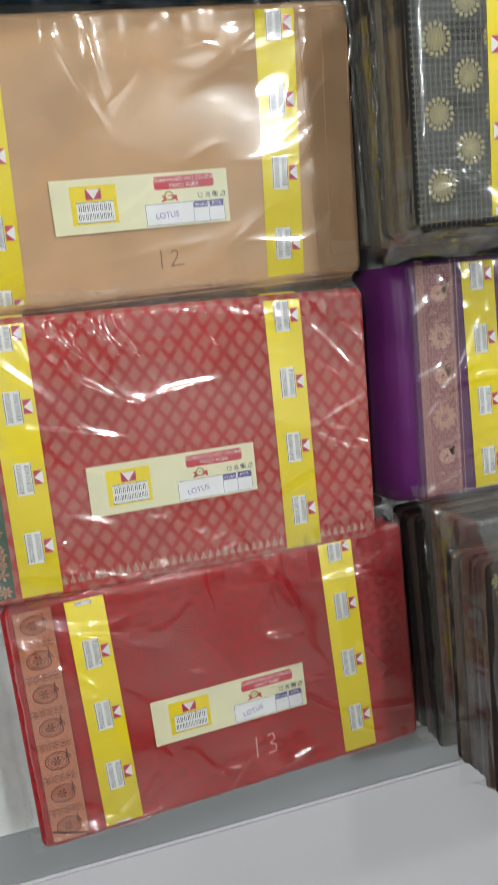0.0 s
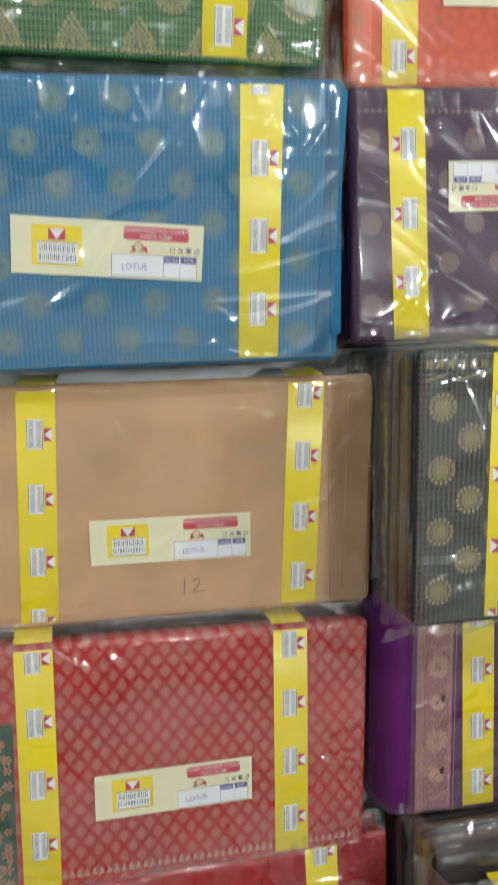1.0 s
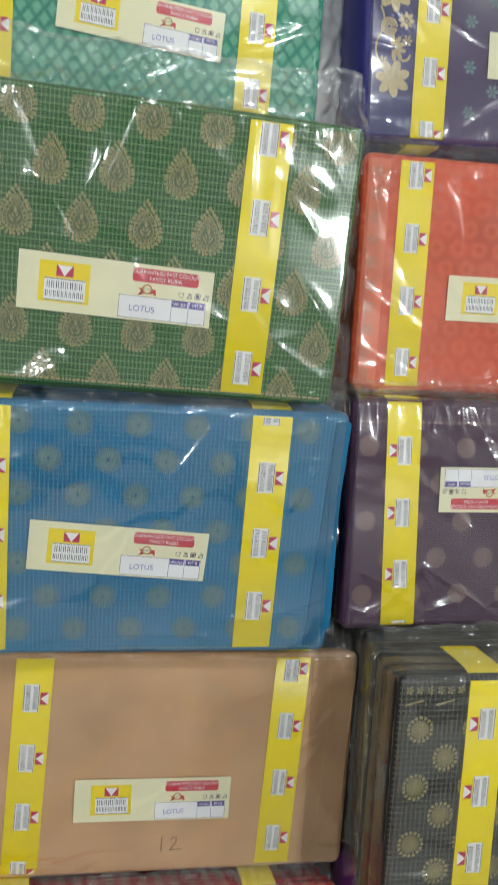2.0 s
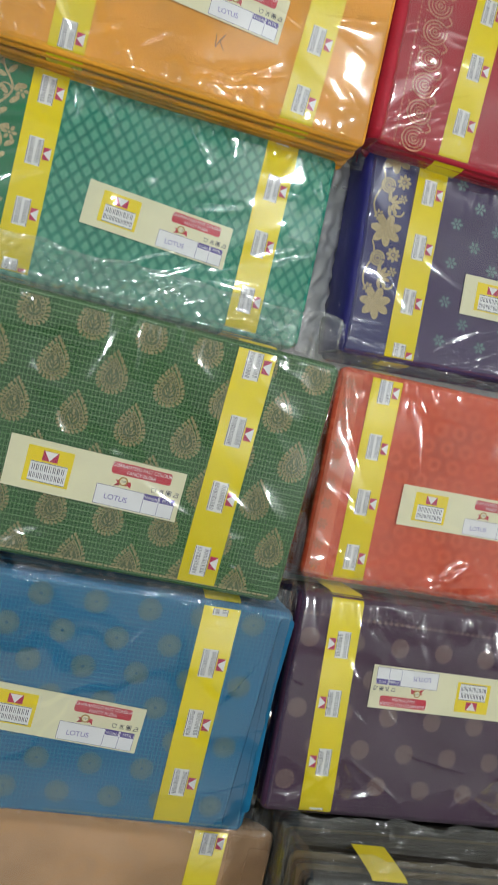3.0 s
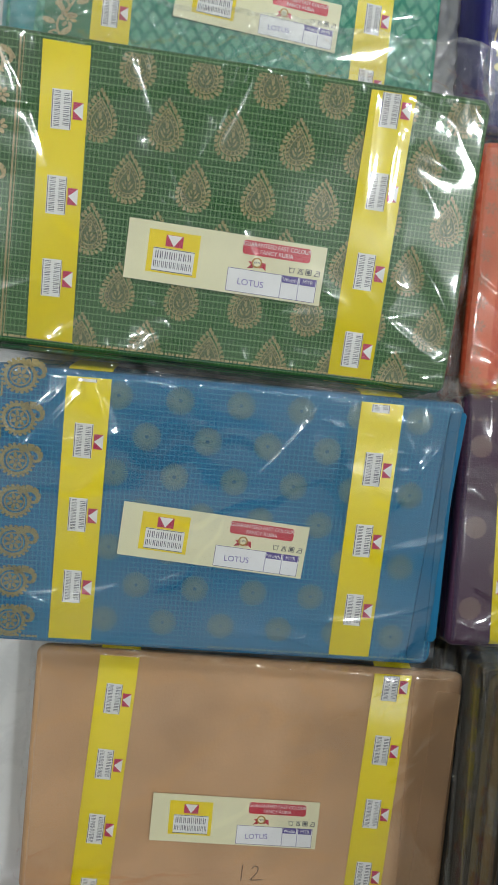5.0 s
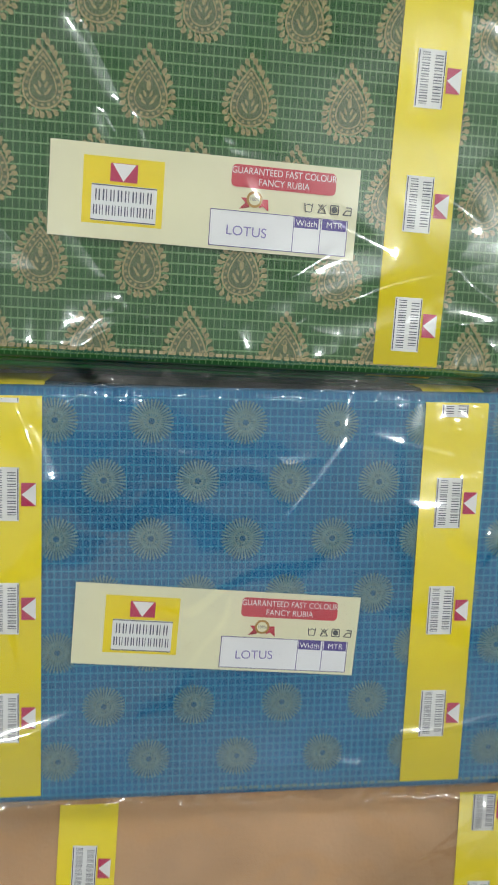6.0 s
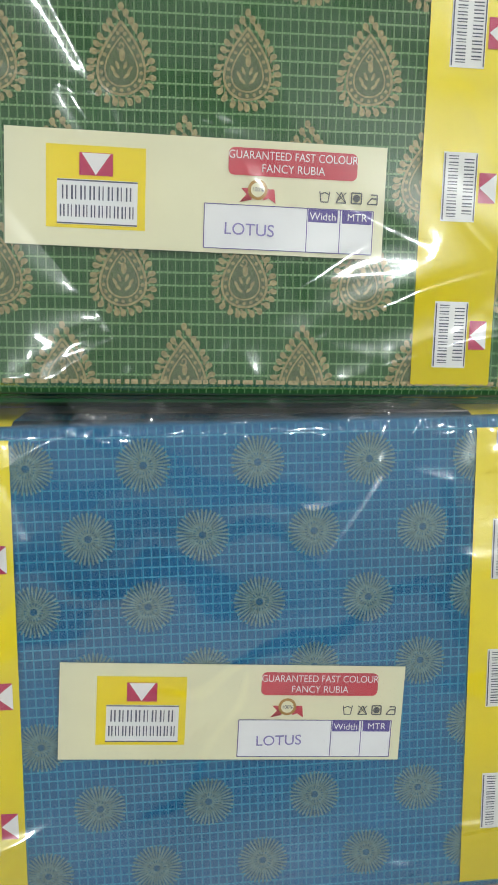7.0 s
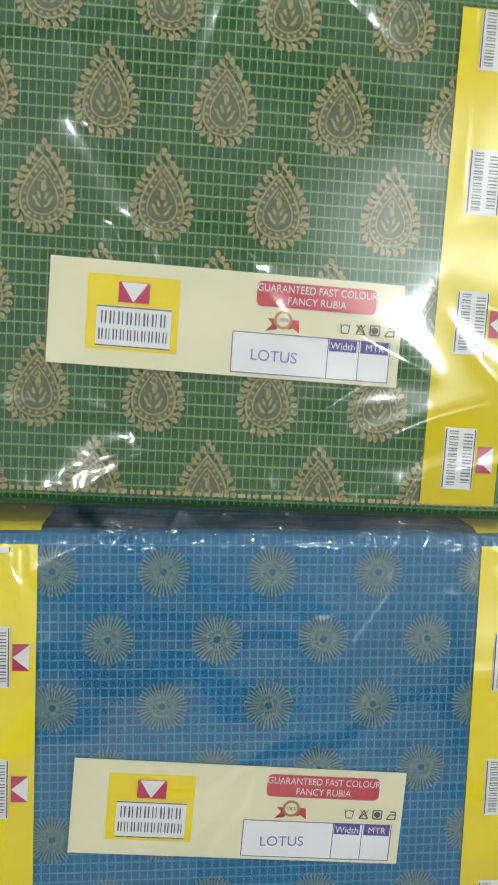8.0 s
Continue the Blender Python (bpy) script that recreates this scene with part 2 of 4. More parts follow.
# ---- woven motifs ----
def motif_drop(bm, x, y, z, w=0.0240, h=0.0356):
    """Tear-shaped buta: a rim of comma petals, two outlines with beads between them, and a sprig inside."""
    rim = drop_outline(x, y, w, h, 0.92, 120)
    run = [0.0]
    for p, q in zip(rim, rim[1:] + rim[:1]):
        run.append(run[-1] + math.hypot(q[0] - p[0], q[1] - p[1]))
    k = 0
    for i in range(28):
        while run[k + 1] < run[-1] * i / 28:
            k += 1
        px, py = rim[k]
        out = math.atan2(py - y + h * 0.08, px - x)
        dot(bm, px, py, 0.00150, 0.00112, z, 8, out)
        dot(bm, px - 0.0017 * math.cos(out + 0.5), py - 0.0017 * math.sin(out + 0.5), 0.0009, 0.0005, z, 6, out + 0.5)
    for k, wd in ((0.70, 0.0009), (0.48, 0.0006)):
        o = drop_outline(x, y, w, h, k)
        stroke(bm, o + o[:1], wd, z)
    for px, py in drop_outline(x, y, w, h, 0.59, 22):
        dot(bm, px, py, 0.00075, 0.00075, z, 6)
    for sgn in (-1, 1):
        for dx, dy, turn in ((0.0018, -0.0060, 0.7), (0.0030, -0.0040, 1.0), (0.0014, -0.0025, 1.2)):
            dot(bm, x + sgn * dx, y + dy, 0.0016, 0.0006, z, 7, sgn * turn)
    dot(bm, x + 0.0003, y + 0.0010, 0.0011, 0.0022, z, 9)
    curl = [(x - 0.0002 + 0.0016 * (1 - i / 14) * math.cos(i * 0.6 + 3.6), y + 0.0042 + 0.0018 * (1 - i / 14) * math.sin(i * 0.6 + 3.6)) for i in range(12)]
    stroke(bm, curl, 0.0006, z)


def motif_rays(bm, x, y, z, r=0.0105):
    """A round sun of fine rays."""
    for i in range(36):
        a = 2 * math.pi * i / 36
        r0 = 0.36 if i % 2 else 0.14
        c, s = math.cos(a), math.sin(a)
        strip(bm, (x + r * r0 * c, y + r * r0 * s), (x + r * c, y + r * s), 0.00072, z)


def motif_medal(bm, x, y, z, r=0.0125):
    """A round medallion with a rim of petals."""
    for i in range(16):
        a = 2 * math.pi * i / 16
        dot(bm, x + r * 0.85 * math.cos(a), y + r * 0.85 * math.sin(a), r * 0.15, r * 0.13, z, 6, a)
    for k in (0.62, 0.44, 0.26):
        for i in range(18):
            a = 2 * math.pi * i / 18 + k
            dot(bm, x + r * k * math.cos(a), y + r * k * math.sin(a), r * 0.075, r * 0.06, z, 5, a)
    dot(bm, x, y, r * 0.14, r * 0.14, z, 8)


def motif_flower(bm, x, y, z, r=0.006, petals=6):
    for i in range(petals):
        a = 2 * math.pi * i / petals
        dot(bm, x + r * 0.62 * math.cos(a), y + r * 0.62 * math.sin(a), r * 0.38, r * 0.22, z, 7, a)
    dot(bm, x, y, r * 0.2, r * 0.2, z, 6)


def motif_paisley(bm, x, y, z, s=0.012, flip=1):
    """A mango shape: a scalloped round body with a flower in it and a tail that curls over."""
    bx, by = x - flip * 0.25 * s, y - 0.15 * s
    n = 22
    rim = [(bx + 0.84 * s * math.cos(2 * math.pi * i / n), by + 0.80 * s * math.sin(2 * math.pi * i / n)) for i in range(n + 1)]
    stroke(bm, rim, s * 0.20, z)
    inner = [(bx + (px - bx) * 0.68, by + (py - by) * 0.68) for px, py in rim]
    stroke(bm, inner, s * 0.09, z)
    for i, (px, py) in enumerate(rim[:-1]):
        if not (-0.2 < 2 * math.pi * i / n < 1.2):
            dot(bm, bx + (px - bx) * 1.2, by + (py - by) * 1.2, s * 0.11, s * 0.09, z, 6)
    motif_flower(bm, bx, by, z, s * 0.5, 7)
    spine = [(0.15, 0.62, 0.42), (0.6, 0.82, 0.46), (1.0, 0.80, 0.40), (1.3, 0.58, 0.33), (1.38, 0.25, 0.26), (1.2, 0.0, 0.2), (0.95, 0.02, 0.16), (0.86, 0.22, 0.12), (1.0, 0.36, 0.08)]
    for (ax, ay, aw), (cx, cy, cw) in zip(spine, spine[1:]):
        dx, dy = cx - ax, cy - ay
        l = math.hypot(dx, dy)
        nx, ny = -dy / l / 2, dx / l / 2
        poly(bm, [(x + flip * s * (px - 0.25), y + s * (py - 0.15)) for px, py in ((ax + nx * aw, ay + ny * aw), (ax - nx * aw, ay - ny * aw), (cx - nx * cw, cy - ny * cw), (cx + nx * cw, cy + ny * cw))], z)


def motif_mango(bm, x, y, z, s=0.008, flip=1):
    """A solid mango: a round body and a tail that curls over."""
    dot(bm, x, y, s, s * 0.92, z, 20)
    tail = [(x + flip * s * (0.45 + 0.62 * math.sin(i * 0.42)), y + s * (0.30 + 0.62 * i / 5 if i < 5 else 1.02 - 0.16 * (i - 5))) for i in range(9)]
    for i, (p, q) in enumerate(zip(tail, tail[1:])):
        strip(bm, p, q, s * (0.85 - 0.085 * i), z)


def motif_scroll(bm, x, y, z, s=0.010, flip=1):
    """A mango drawn in outline, ring in ring, with curls above and below it."""
    for k, wd in ((1.0, 0.0010), (0.78, 0.0006), (0.5, 0.0006)):
        loop = [(x + k * s * (1.05 * math.cos(q * 0.3) + 0.10 * flip), y + k * s * 0.80 * math.sin(q * 0.3)) for q in range(20)]
        stroke(bm, loop + [(x + flip * s * 0.9, y + k * s * 0.95)], wd, z)
    motif_flower(bm, x, y, z, s * 0.42, 6)
    for dx in (-1.2, -0.75, -0.25, 0.25, 0.75, 1.2):
        for up in (1.28, 1.62):
            r = s * 0.20
            stroke(bm, [(x + dx * s + r * math.cos(q * 0.7 + dx), y + up * s + r * (1 - q / 12) * math.sin(q * 0.7 + dx)) for q in range(8)], 0.0007, z)


def motif_vine(bm, x, y0, y1, z, w=0.02, seed=1):
    """A climbing vine with leaves and small blooms."""
    rnd = random.Random(seed)
    n = 60
    pts = [(x + w * 0.22 * math.sin(i * 0.42), y0 + (y1 - y0) * i / n) for i in range(n + 1)]
    stroke(bm, pts, w * 0.07, z)
    for i in range(2, n, 2):
        px, py = pts[i]
        side = 1 if (i // 2) % 2 else -1
        a = radians(35 + rnd.uniform(-25, 25))
        dot(bm, px + side * w * 0.25, py, w * 0.2, w * 0.09, z, 7, side * a)
        if i % 6 == 0:
            motif_flower(bm, px - side * w * 0.28, py + w * 0.1, z, w * 0.26, 6)
        if i % 8 == 0:
            curl = [(px + side * w * (0.2 + 0.2 * math.cos(k * 0.6)), py + w * 0.2 * math.sin(k * 0.6)) for k in range(9)]
            stroke(bm, curl, w * 0.06, z)


def scatter(bm, draw, z, x0, x1, y0, y1, ax, ay, px, py):
    """Staggered rows of one motif through the anchor ax, ay, within the limits."""
    for j in range(-12, 13):
        for i in range(-14, 15):
            x = ax + (i + 0.5 * (j % 2)) * px
            y = ay + j * py
            if x0 <= x <= x1 and y0 <= y <= y1:
                draw(bm, x, y, z)


# ---- the printed sticker and the paper band, one mesh of each piece ----
CACHE = {}


def cached(key, build):
    if key not in CACHE:
        CACHE[key] = build()
    return CACHE[key]


def mesh_of(bm, material, name):
    me = bpy.data.meshes.new(name)
    bm.to_mesh(me)
    bm.free()
    me.materials.append(material)
    return me


def text_mesh(body, size, material, x, y, z, turn=0.0, squeeze=1.0):
    """Words in the built-in font, turned into a thin flat mesh, centred."""
    cu = bpy.data.curves.new("words", "FONT")
    cu.body, cu.size, cu.align_x, cu.align_y = body, size, "CENTER", "CENTER"
    ob = bpy.data.objects.new("words", cu)
    me = bpy.data.meshes.new_from_object(ob)
    bpy.data.objects.remove(ob)
    me.transform(pose(x, y, z, 0, 0, turn) @ Matrix.Diagonal((squeeze, 1, 1, 1)))
    me.materials.clear()
    me.materials.append(material)
    return me


L, H = 0.140, 0.041
T0 = 0.0004


def lx(f):
    return f * L


def ly(f):
    return -f * H


def rect_mesh(name, rects, material, z):
    def build():
        bm = bmesh.new()
        for fx0, fx1, fy0, fy1 in rects:
            poly(bm, [(lx(fx0), ly(fy1)), (lx(fx1), ly(fy1)), (lx(fx1), ly(fy0)), (lx(fx0), ly(fy0))], z)
        return mesh_of(bm, material, name)
    return cached(name, build)


def letter_blocks(bm, x0, x1, y0, y1, n, z, along_x=True, seed=0):
    """A line of print as plain upright bars."""
    rnd = random.Random(seed)

    def block(a0, a1, b0, b1):
        if along_x:
            px0, px1, py0, py1 = x0 + a0 * (x1 - x0), x0 + a1 * (x1 - x0), y0 + b0 * (y1 - y0), y0 + b1 * (y1 - y0)
        else:
            px0, px1, py0, py1 = x0 + b0 * (x1 - x0), x0 + b1 * (x1 - x0), y1 - a1 * (y1 - y0), y1 - a0 * (y1 - y0)
        poly(bm, [(px0, py0), (px1, py0), (px1, py1), (px0, py1)], z)

    for i in range(n):
        block((i + 0.12) / n, (i + rnd.uniform(0.28, 0.34)) / n, 0, 1)
        block((i + 0.56) / n, (i + rnd.uniform(0.68, 0.76)) / n, 0, 1)


def sticker(parent, x, y, z, turn=0.0, stamp=0.0):
    """The cream sticker, its upper corner at x, y; turned in its own plane."""
    def paper_mesh():
        bm = bmesh.new()
        box(bm, 0, L, -H, 0, -0.0002, 0.0002)
        return mesh_of(bm, CREAM, "label_sticker")

    def pill():
        bm = bmesh.new()
        w, h = 0.345 * L, 0.24 * H
        poly(bm, [(lx(0.748) + px, ly(0.19) + py) for px, py in ring_points(w, h, 0.0022, 4)], 0.0005)
        return mesh_of(bm, RED_INK, "red_panel")

    def blocks():
        bm = bmesh.new()
        letter_blocks(bm, lx(0.143), lx(0.33), ly(0.595), ly(0.475), 8, 0.0007, True, 1)
        letter_blocks(bm, lx(0.138), lx(0.336), ly(0.745), ly(0.64), 10, 0.0007, True, 2)
        for f in (0.425, 0.795):
            poly(bm, [(lx(0.133), ly(f + 0.012)), (lx(0.34), ly(f + 0.012)), (lx(0.34), ly(f)), (lx(0.133), ly(f))], 0.0007)
        return mesh_of(bm, DARK_INK, "name_print")

    def emblem_tri():
        bm = bmesh.new()
        poly(bm, [(lx(0.196), ly(0.195)), (lx(0.232), ly(0.38)), (lx(0.27), ly(0.195))], 0.0007)
        return mesh_of(bm, WHITE, "emblem_triangle")

    def badge():
        bm = bmesh.new()
        dot(bm, lx(0.655), ly(0.43), 0.0037, 0.0037, 0.0006, 20)
        return mesh_of(bm, GOLD_INK, "badge")

    def badge_ring():
        bm = bmesh.new()
        dot(bm, lx(0.655), ly(0.43), 0.0026, 0.0026, 0.0007, 16)
        return mesh_of(bm, CREAM, "badge_face")

    def ribbons():
        bm = bmesh.new()
        for s in (-1, 1):
            cx = lx(0.655) + s * 0.0042
            poly(bm, [(cx - 0.0020, ly(0.42)), (cx + 0.0020, ly(0.42)), (cx + s * 0.0026, ly(0.545)), (cx, ly(0.50)), (cx - s * 0.002, ly(0.52))], 0.0005)
        return mesh_of(bm, RED_INK, "ribbon")

    def icons():
        bm = bmesh.new()
        z0, s = 0.0006, 0.0019
        for k, f in enumerate((0.835, 0.88, 0.922, 0.965)):
            cx, cy = lx(f), ly(0.46)
            if k == 0:
                stroke(bm, [(cx - s, cy + s), (cx - s * 0.7, cy - s), (cx + s * 0.7, cy - s), (cx + s, cy + s)], 0.0004, z0)
                stroke(bm, [(cx - s, cy + s * 0.4), (cx, cy + s * 0.8), (cx + s, cy + s * 0.4)], 0.0004, z0)
            elif k == 1:
                stroke(bm, [(cx - s, cy - s), (cx, cy + s), (cx + s, cy - s), (cx - s, cy - s)], 0.0004, z0)
                stroke(bm, [(cx - s, cy + s), (cx + s, cy - s)], 0.0003, z0)
                stroke(bm, [(cx + s, cy + s), (cx - s, cy - s)], 0.0003, z0)
            elif k == 2:
                stroke(bm, [(cx - s, cy - s), (cx - s, cy + s), (cx + s, cy + s), (cx + s, cy - s), (cx - s, cy - s)], 0.0005, z0)
                dot(bm, cx, cy, s * 0.75, s * 0.75, z0, 10)
            else:
                stroke(bm, [(cx - s, cy - s), (cx + s, cy - s), (cx + s, cy + s * 0.8), (cx - s * 0.3, cy + s * 0.8)], 0.0005, z0)
                stroke(bm, [(cx - s, cy - s), (cx - s * 0.2, cy + s * 0.1), (cx + s, cy + s * 0.1)], 0.0005, z0)
        return mesh_of(bm, GREY_INK, "care_symbol_row")

    def table_lines():
        bm = bmesh.new()
        z0, w = 0.0007, 0.0003
        x0, x1, y0, y1 = lx(0.515), lx(0.97), ly(0.96), ly(0.57)
        stroke(bm, [(x0, y0), (x1, y0), (x1, y1), (x0, y1), (x0, y0)], w, z0)
        for f in (0.79, 0.88):
            strip(bm, (lx(f), y0), (lx(f), y1), w, z0)
        return mesh_of(bm, VIOLET_INK, "table_grid")

    s = part("label_sticker", cached("paper", paper_mesh), None, parent, "cream printed paper sticker")
    s.matrix_basis = pose(x, y, z, 0, 0, turn)
    part("yellow_panel", rect_mesh("yellow_panel", [(0.105, 0.36, 0.13, 0.84)], LOGO_YELLOW, 0.0004), None, s)
    part("white_panel", rect_mesh("white_panel", [(0.133, 0.34, 0.42, 0.81)], WHITE, 0.0006), None, s)
    part("emblem", rect_mesh("emblem", [(0.19, 0.276, 0.19, 0.385)], MAGENTA, 0.0006), None, s)
    part("emblem_triangle", cached("tri", emblem_tri), None, s)
    part("name_print", cached("blocks", blocks), None, s)
    part("red_panel", cached("pill", pill), None, s)
    part("lettering", cached("t1", lambda: text_mesh("GUARANTEED FAST COLOUR", 0.0042, WHITE, lx(0.748), ly(0.135), 0.0008, 0, 0.86)), None, s)
    part("lettering", cached("t2", lambda: text_mesh("FANCY RUBIA", 0.0042, WHITE, lx(0.748), ly(0.245), 0.0008, 0, 0.9)), None, s)
    part("ribbon", cached("ribbons", ribbons), None, s)
    part("badge", cached("badge", badge), None, s)
    part("badge_face", cached("badge_ring", badge_ring), None, s)
    part("lettering", cached("t3", lambda: text_mesh("100%", 0.0021, DARK_INK, lx(0.655), ly(0.43), 0.0009)), None, s)
    part("care_symbol_row", cached("icons", icons), None, s)
    part("white_table", rect_mesh("white_table", [(0.515, 0.97, 0.57, 0.96)], WHITE, 0.0005), None, s)
    part("table_header", rect_mesh("head1", [(0.793, 0.873, 0.575, 0.69)], VIOLET_INK, 0.0006), None, s)
    part("table_header", rect_mesh("head2", [(0.885, 0.966, 0.575, 0.69)], VIOLET_INK, 0.0006), None, s)
    part("lettering", cached("t4", lambda: text_mesh("Width", 0.0039, WHITE, lx(0.833), ly(0.64), 0.0008)), None, s)
    part("lettering", cached("t5", lambda: text_mesh("MTR", 0.0039, WHITE, lx(0.926), ly(0.635), 0.0008)), None, s)
    part("table_grid", cached("lines", table_lines), None, s)
    st = part("stamped_word", cached("t6", lambda: text_mesh("LOTUS", 0.0062, STAMP_INK, 0, 0, 0)), None, s)
    st.matrix_basis = pose(lx(0.635), ly(0.79), 0.0009, 0, 0, stamp)
    return s


BAND_W = 0.0318
PITCH = 0.0558


def band(parent, x, lean, w, d, t, phase, flip=False):
    """A yellow paper band round the packet at x, with its printed marks."""
    bm = bmesh.new()
    z = t + T0 + 0.0006
    prof = [(-d / 2 - 0.0012, t * 0.12), (-d / 2 - 0.0016, t * 0.5), (-d / 2 - 0.0012, t - 0.010), (-d / 2 + 0.001, t - 0.0035), (-d / 2 + 0.006, z),
            (0, z), (d / 2 - 0.006, z), (d / 2 - 0.001, t - 0.0035), (d / 2 + 0.0012, t - 0.010), (d / 2 + 0.0016, t * 0.5), (d / 2 + 0.0012, t * 0.12)]
    rows = []
    for y, zz in prof:
        off = x + lean * y
        rows.append([bm.verts.new((off + s * BAND_W / 2, y, zz)) for s in (-1, 1)])
    for a, b in zip(rows, rows[1:]):
        bm.faces.new((a[0], a[1], b[1], b[0]))
    ob = part("paper_band", bm, YELLOW, parent, "yellow printed paper band", smooth=True)

    def mark_white():
        bm = bmesh.new()
        poly(bm, [(-0.0078, -0.0128), (0.0056, -0.0128), (0.0056, 0.0128), (-0.0078, 0.0128)], 0)
        return mesh_of(bm, WHITE, "mark_panel")

    def mark_print():
        bm = bmesh.new()
        letter_blocks(bm, 0.0003, 0.0042, -0.0108, 0.0108, 8, 0.0002, False, 3)
        letter_blocks(bm, -0.0058, -0.0020, -0.0118, 0.0118, 10, 0.0002, False, 4)
        for cx in (-0.0072, 0.0051):
            poly(bm, [(cx - 0.00025, -0.0122), (cx + 0.00025, -0.0122), (cx + 0.00025, 0.0122), (cx - 0.00025, 0.0122)], 0.0002)
        return mesh_of(bm, DARK_INK, "mark_print")

    def mark_square():
        bm = bmesh.new()
        poly(bm, [(0.0066, -0.0056), (0.0132, -0.0056), (0.0132, 0.0056), (0.0066, 0.0056)], 0)
        return mesh_of(bm, MAGENTA, "mark_emblem")

    def mark_tri():
        bm = bmesh.new()
        poly(bm, [(0.0068, 0.0), (0.0134, -0.0054), (0.0134, 0.0054)], 0.0002)
        return mesh_of(bm, WHITE, "mark_triangle")

    k = -4
    while k < 5:
        y = phase + k * PITCH
        k += 1
        if abs(y) > d / 2 + 0.008:
            continue
        m = pose(x + lean * y, y, z + 0.0003, 0, 0, (180 if flip else 0) - math.degrees(lean))
        for nm, key, fn in (("mark_panel", "mw", mark_white), ("mark_print", "mb", mark_print), ("mark_emblem", "ms", mark_square), ("mark_triangle", "mt", mark_tri)):
            me = cached(key, fn)
            if abs(y) < d / 2 - 0.019:
                part(nm, me, None, ob).matrix_basis = m
                continue
            bm = bmesh.new()
            bm.from_mesh(me)
            bm.transform(m)
            side = 1 if y > 0 else -1
            bmesh.ops.bisect_plane(bm, geom=bm.verts[:] + bm.edges[:] + bm.faces[:], plane_co=(0, side * (d / 2 - 0.0058), 0), plane_no=(0, side, 0), clear_outer=True)
            if bm.faces:
                part(nm, bm, me.materials[0], ob)
            else:
                bm.free()
    return ob


def ripple(x, y, rng, count, low, high):
    """Smooth random relief: a sum of waves, with lengths between high and low metres."""
    total = np.zeros_like(x)
    for _ in range(count):
        a, k, ph = rng.uniform(0, math.pi), 2 * math.pi / rng.uniform(low, high), rng.uniform(0, 6.28)
        total += np.sin(k * (x * math.cos(a) + y * math.sin(a)) + ph)
    return total / math.sqrt(count)


def ridge(x, y, cx, cy, a, ln, bow):
    """Along and across one bowed line: the distance across, and how far along it from its middle (1 at the ends)."""
    u = (x - cx) * math.cos(a) + (y - cy) * math.sin(a)
    v = -(x - cx) * math.sin(a) + (y - cy) * math.cos(a) + bow * u * u
    return v, np.clip(1 - (u / ln) ** 2, 0, 1)


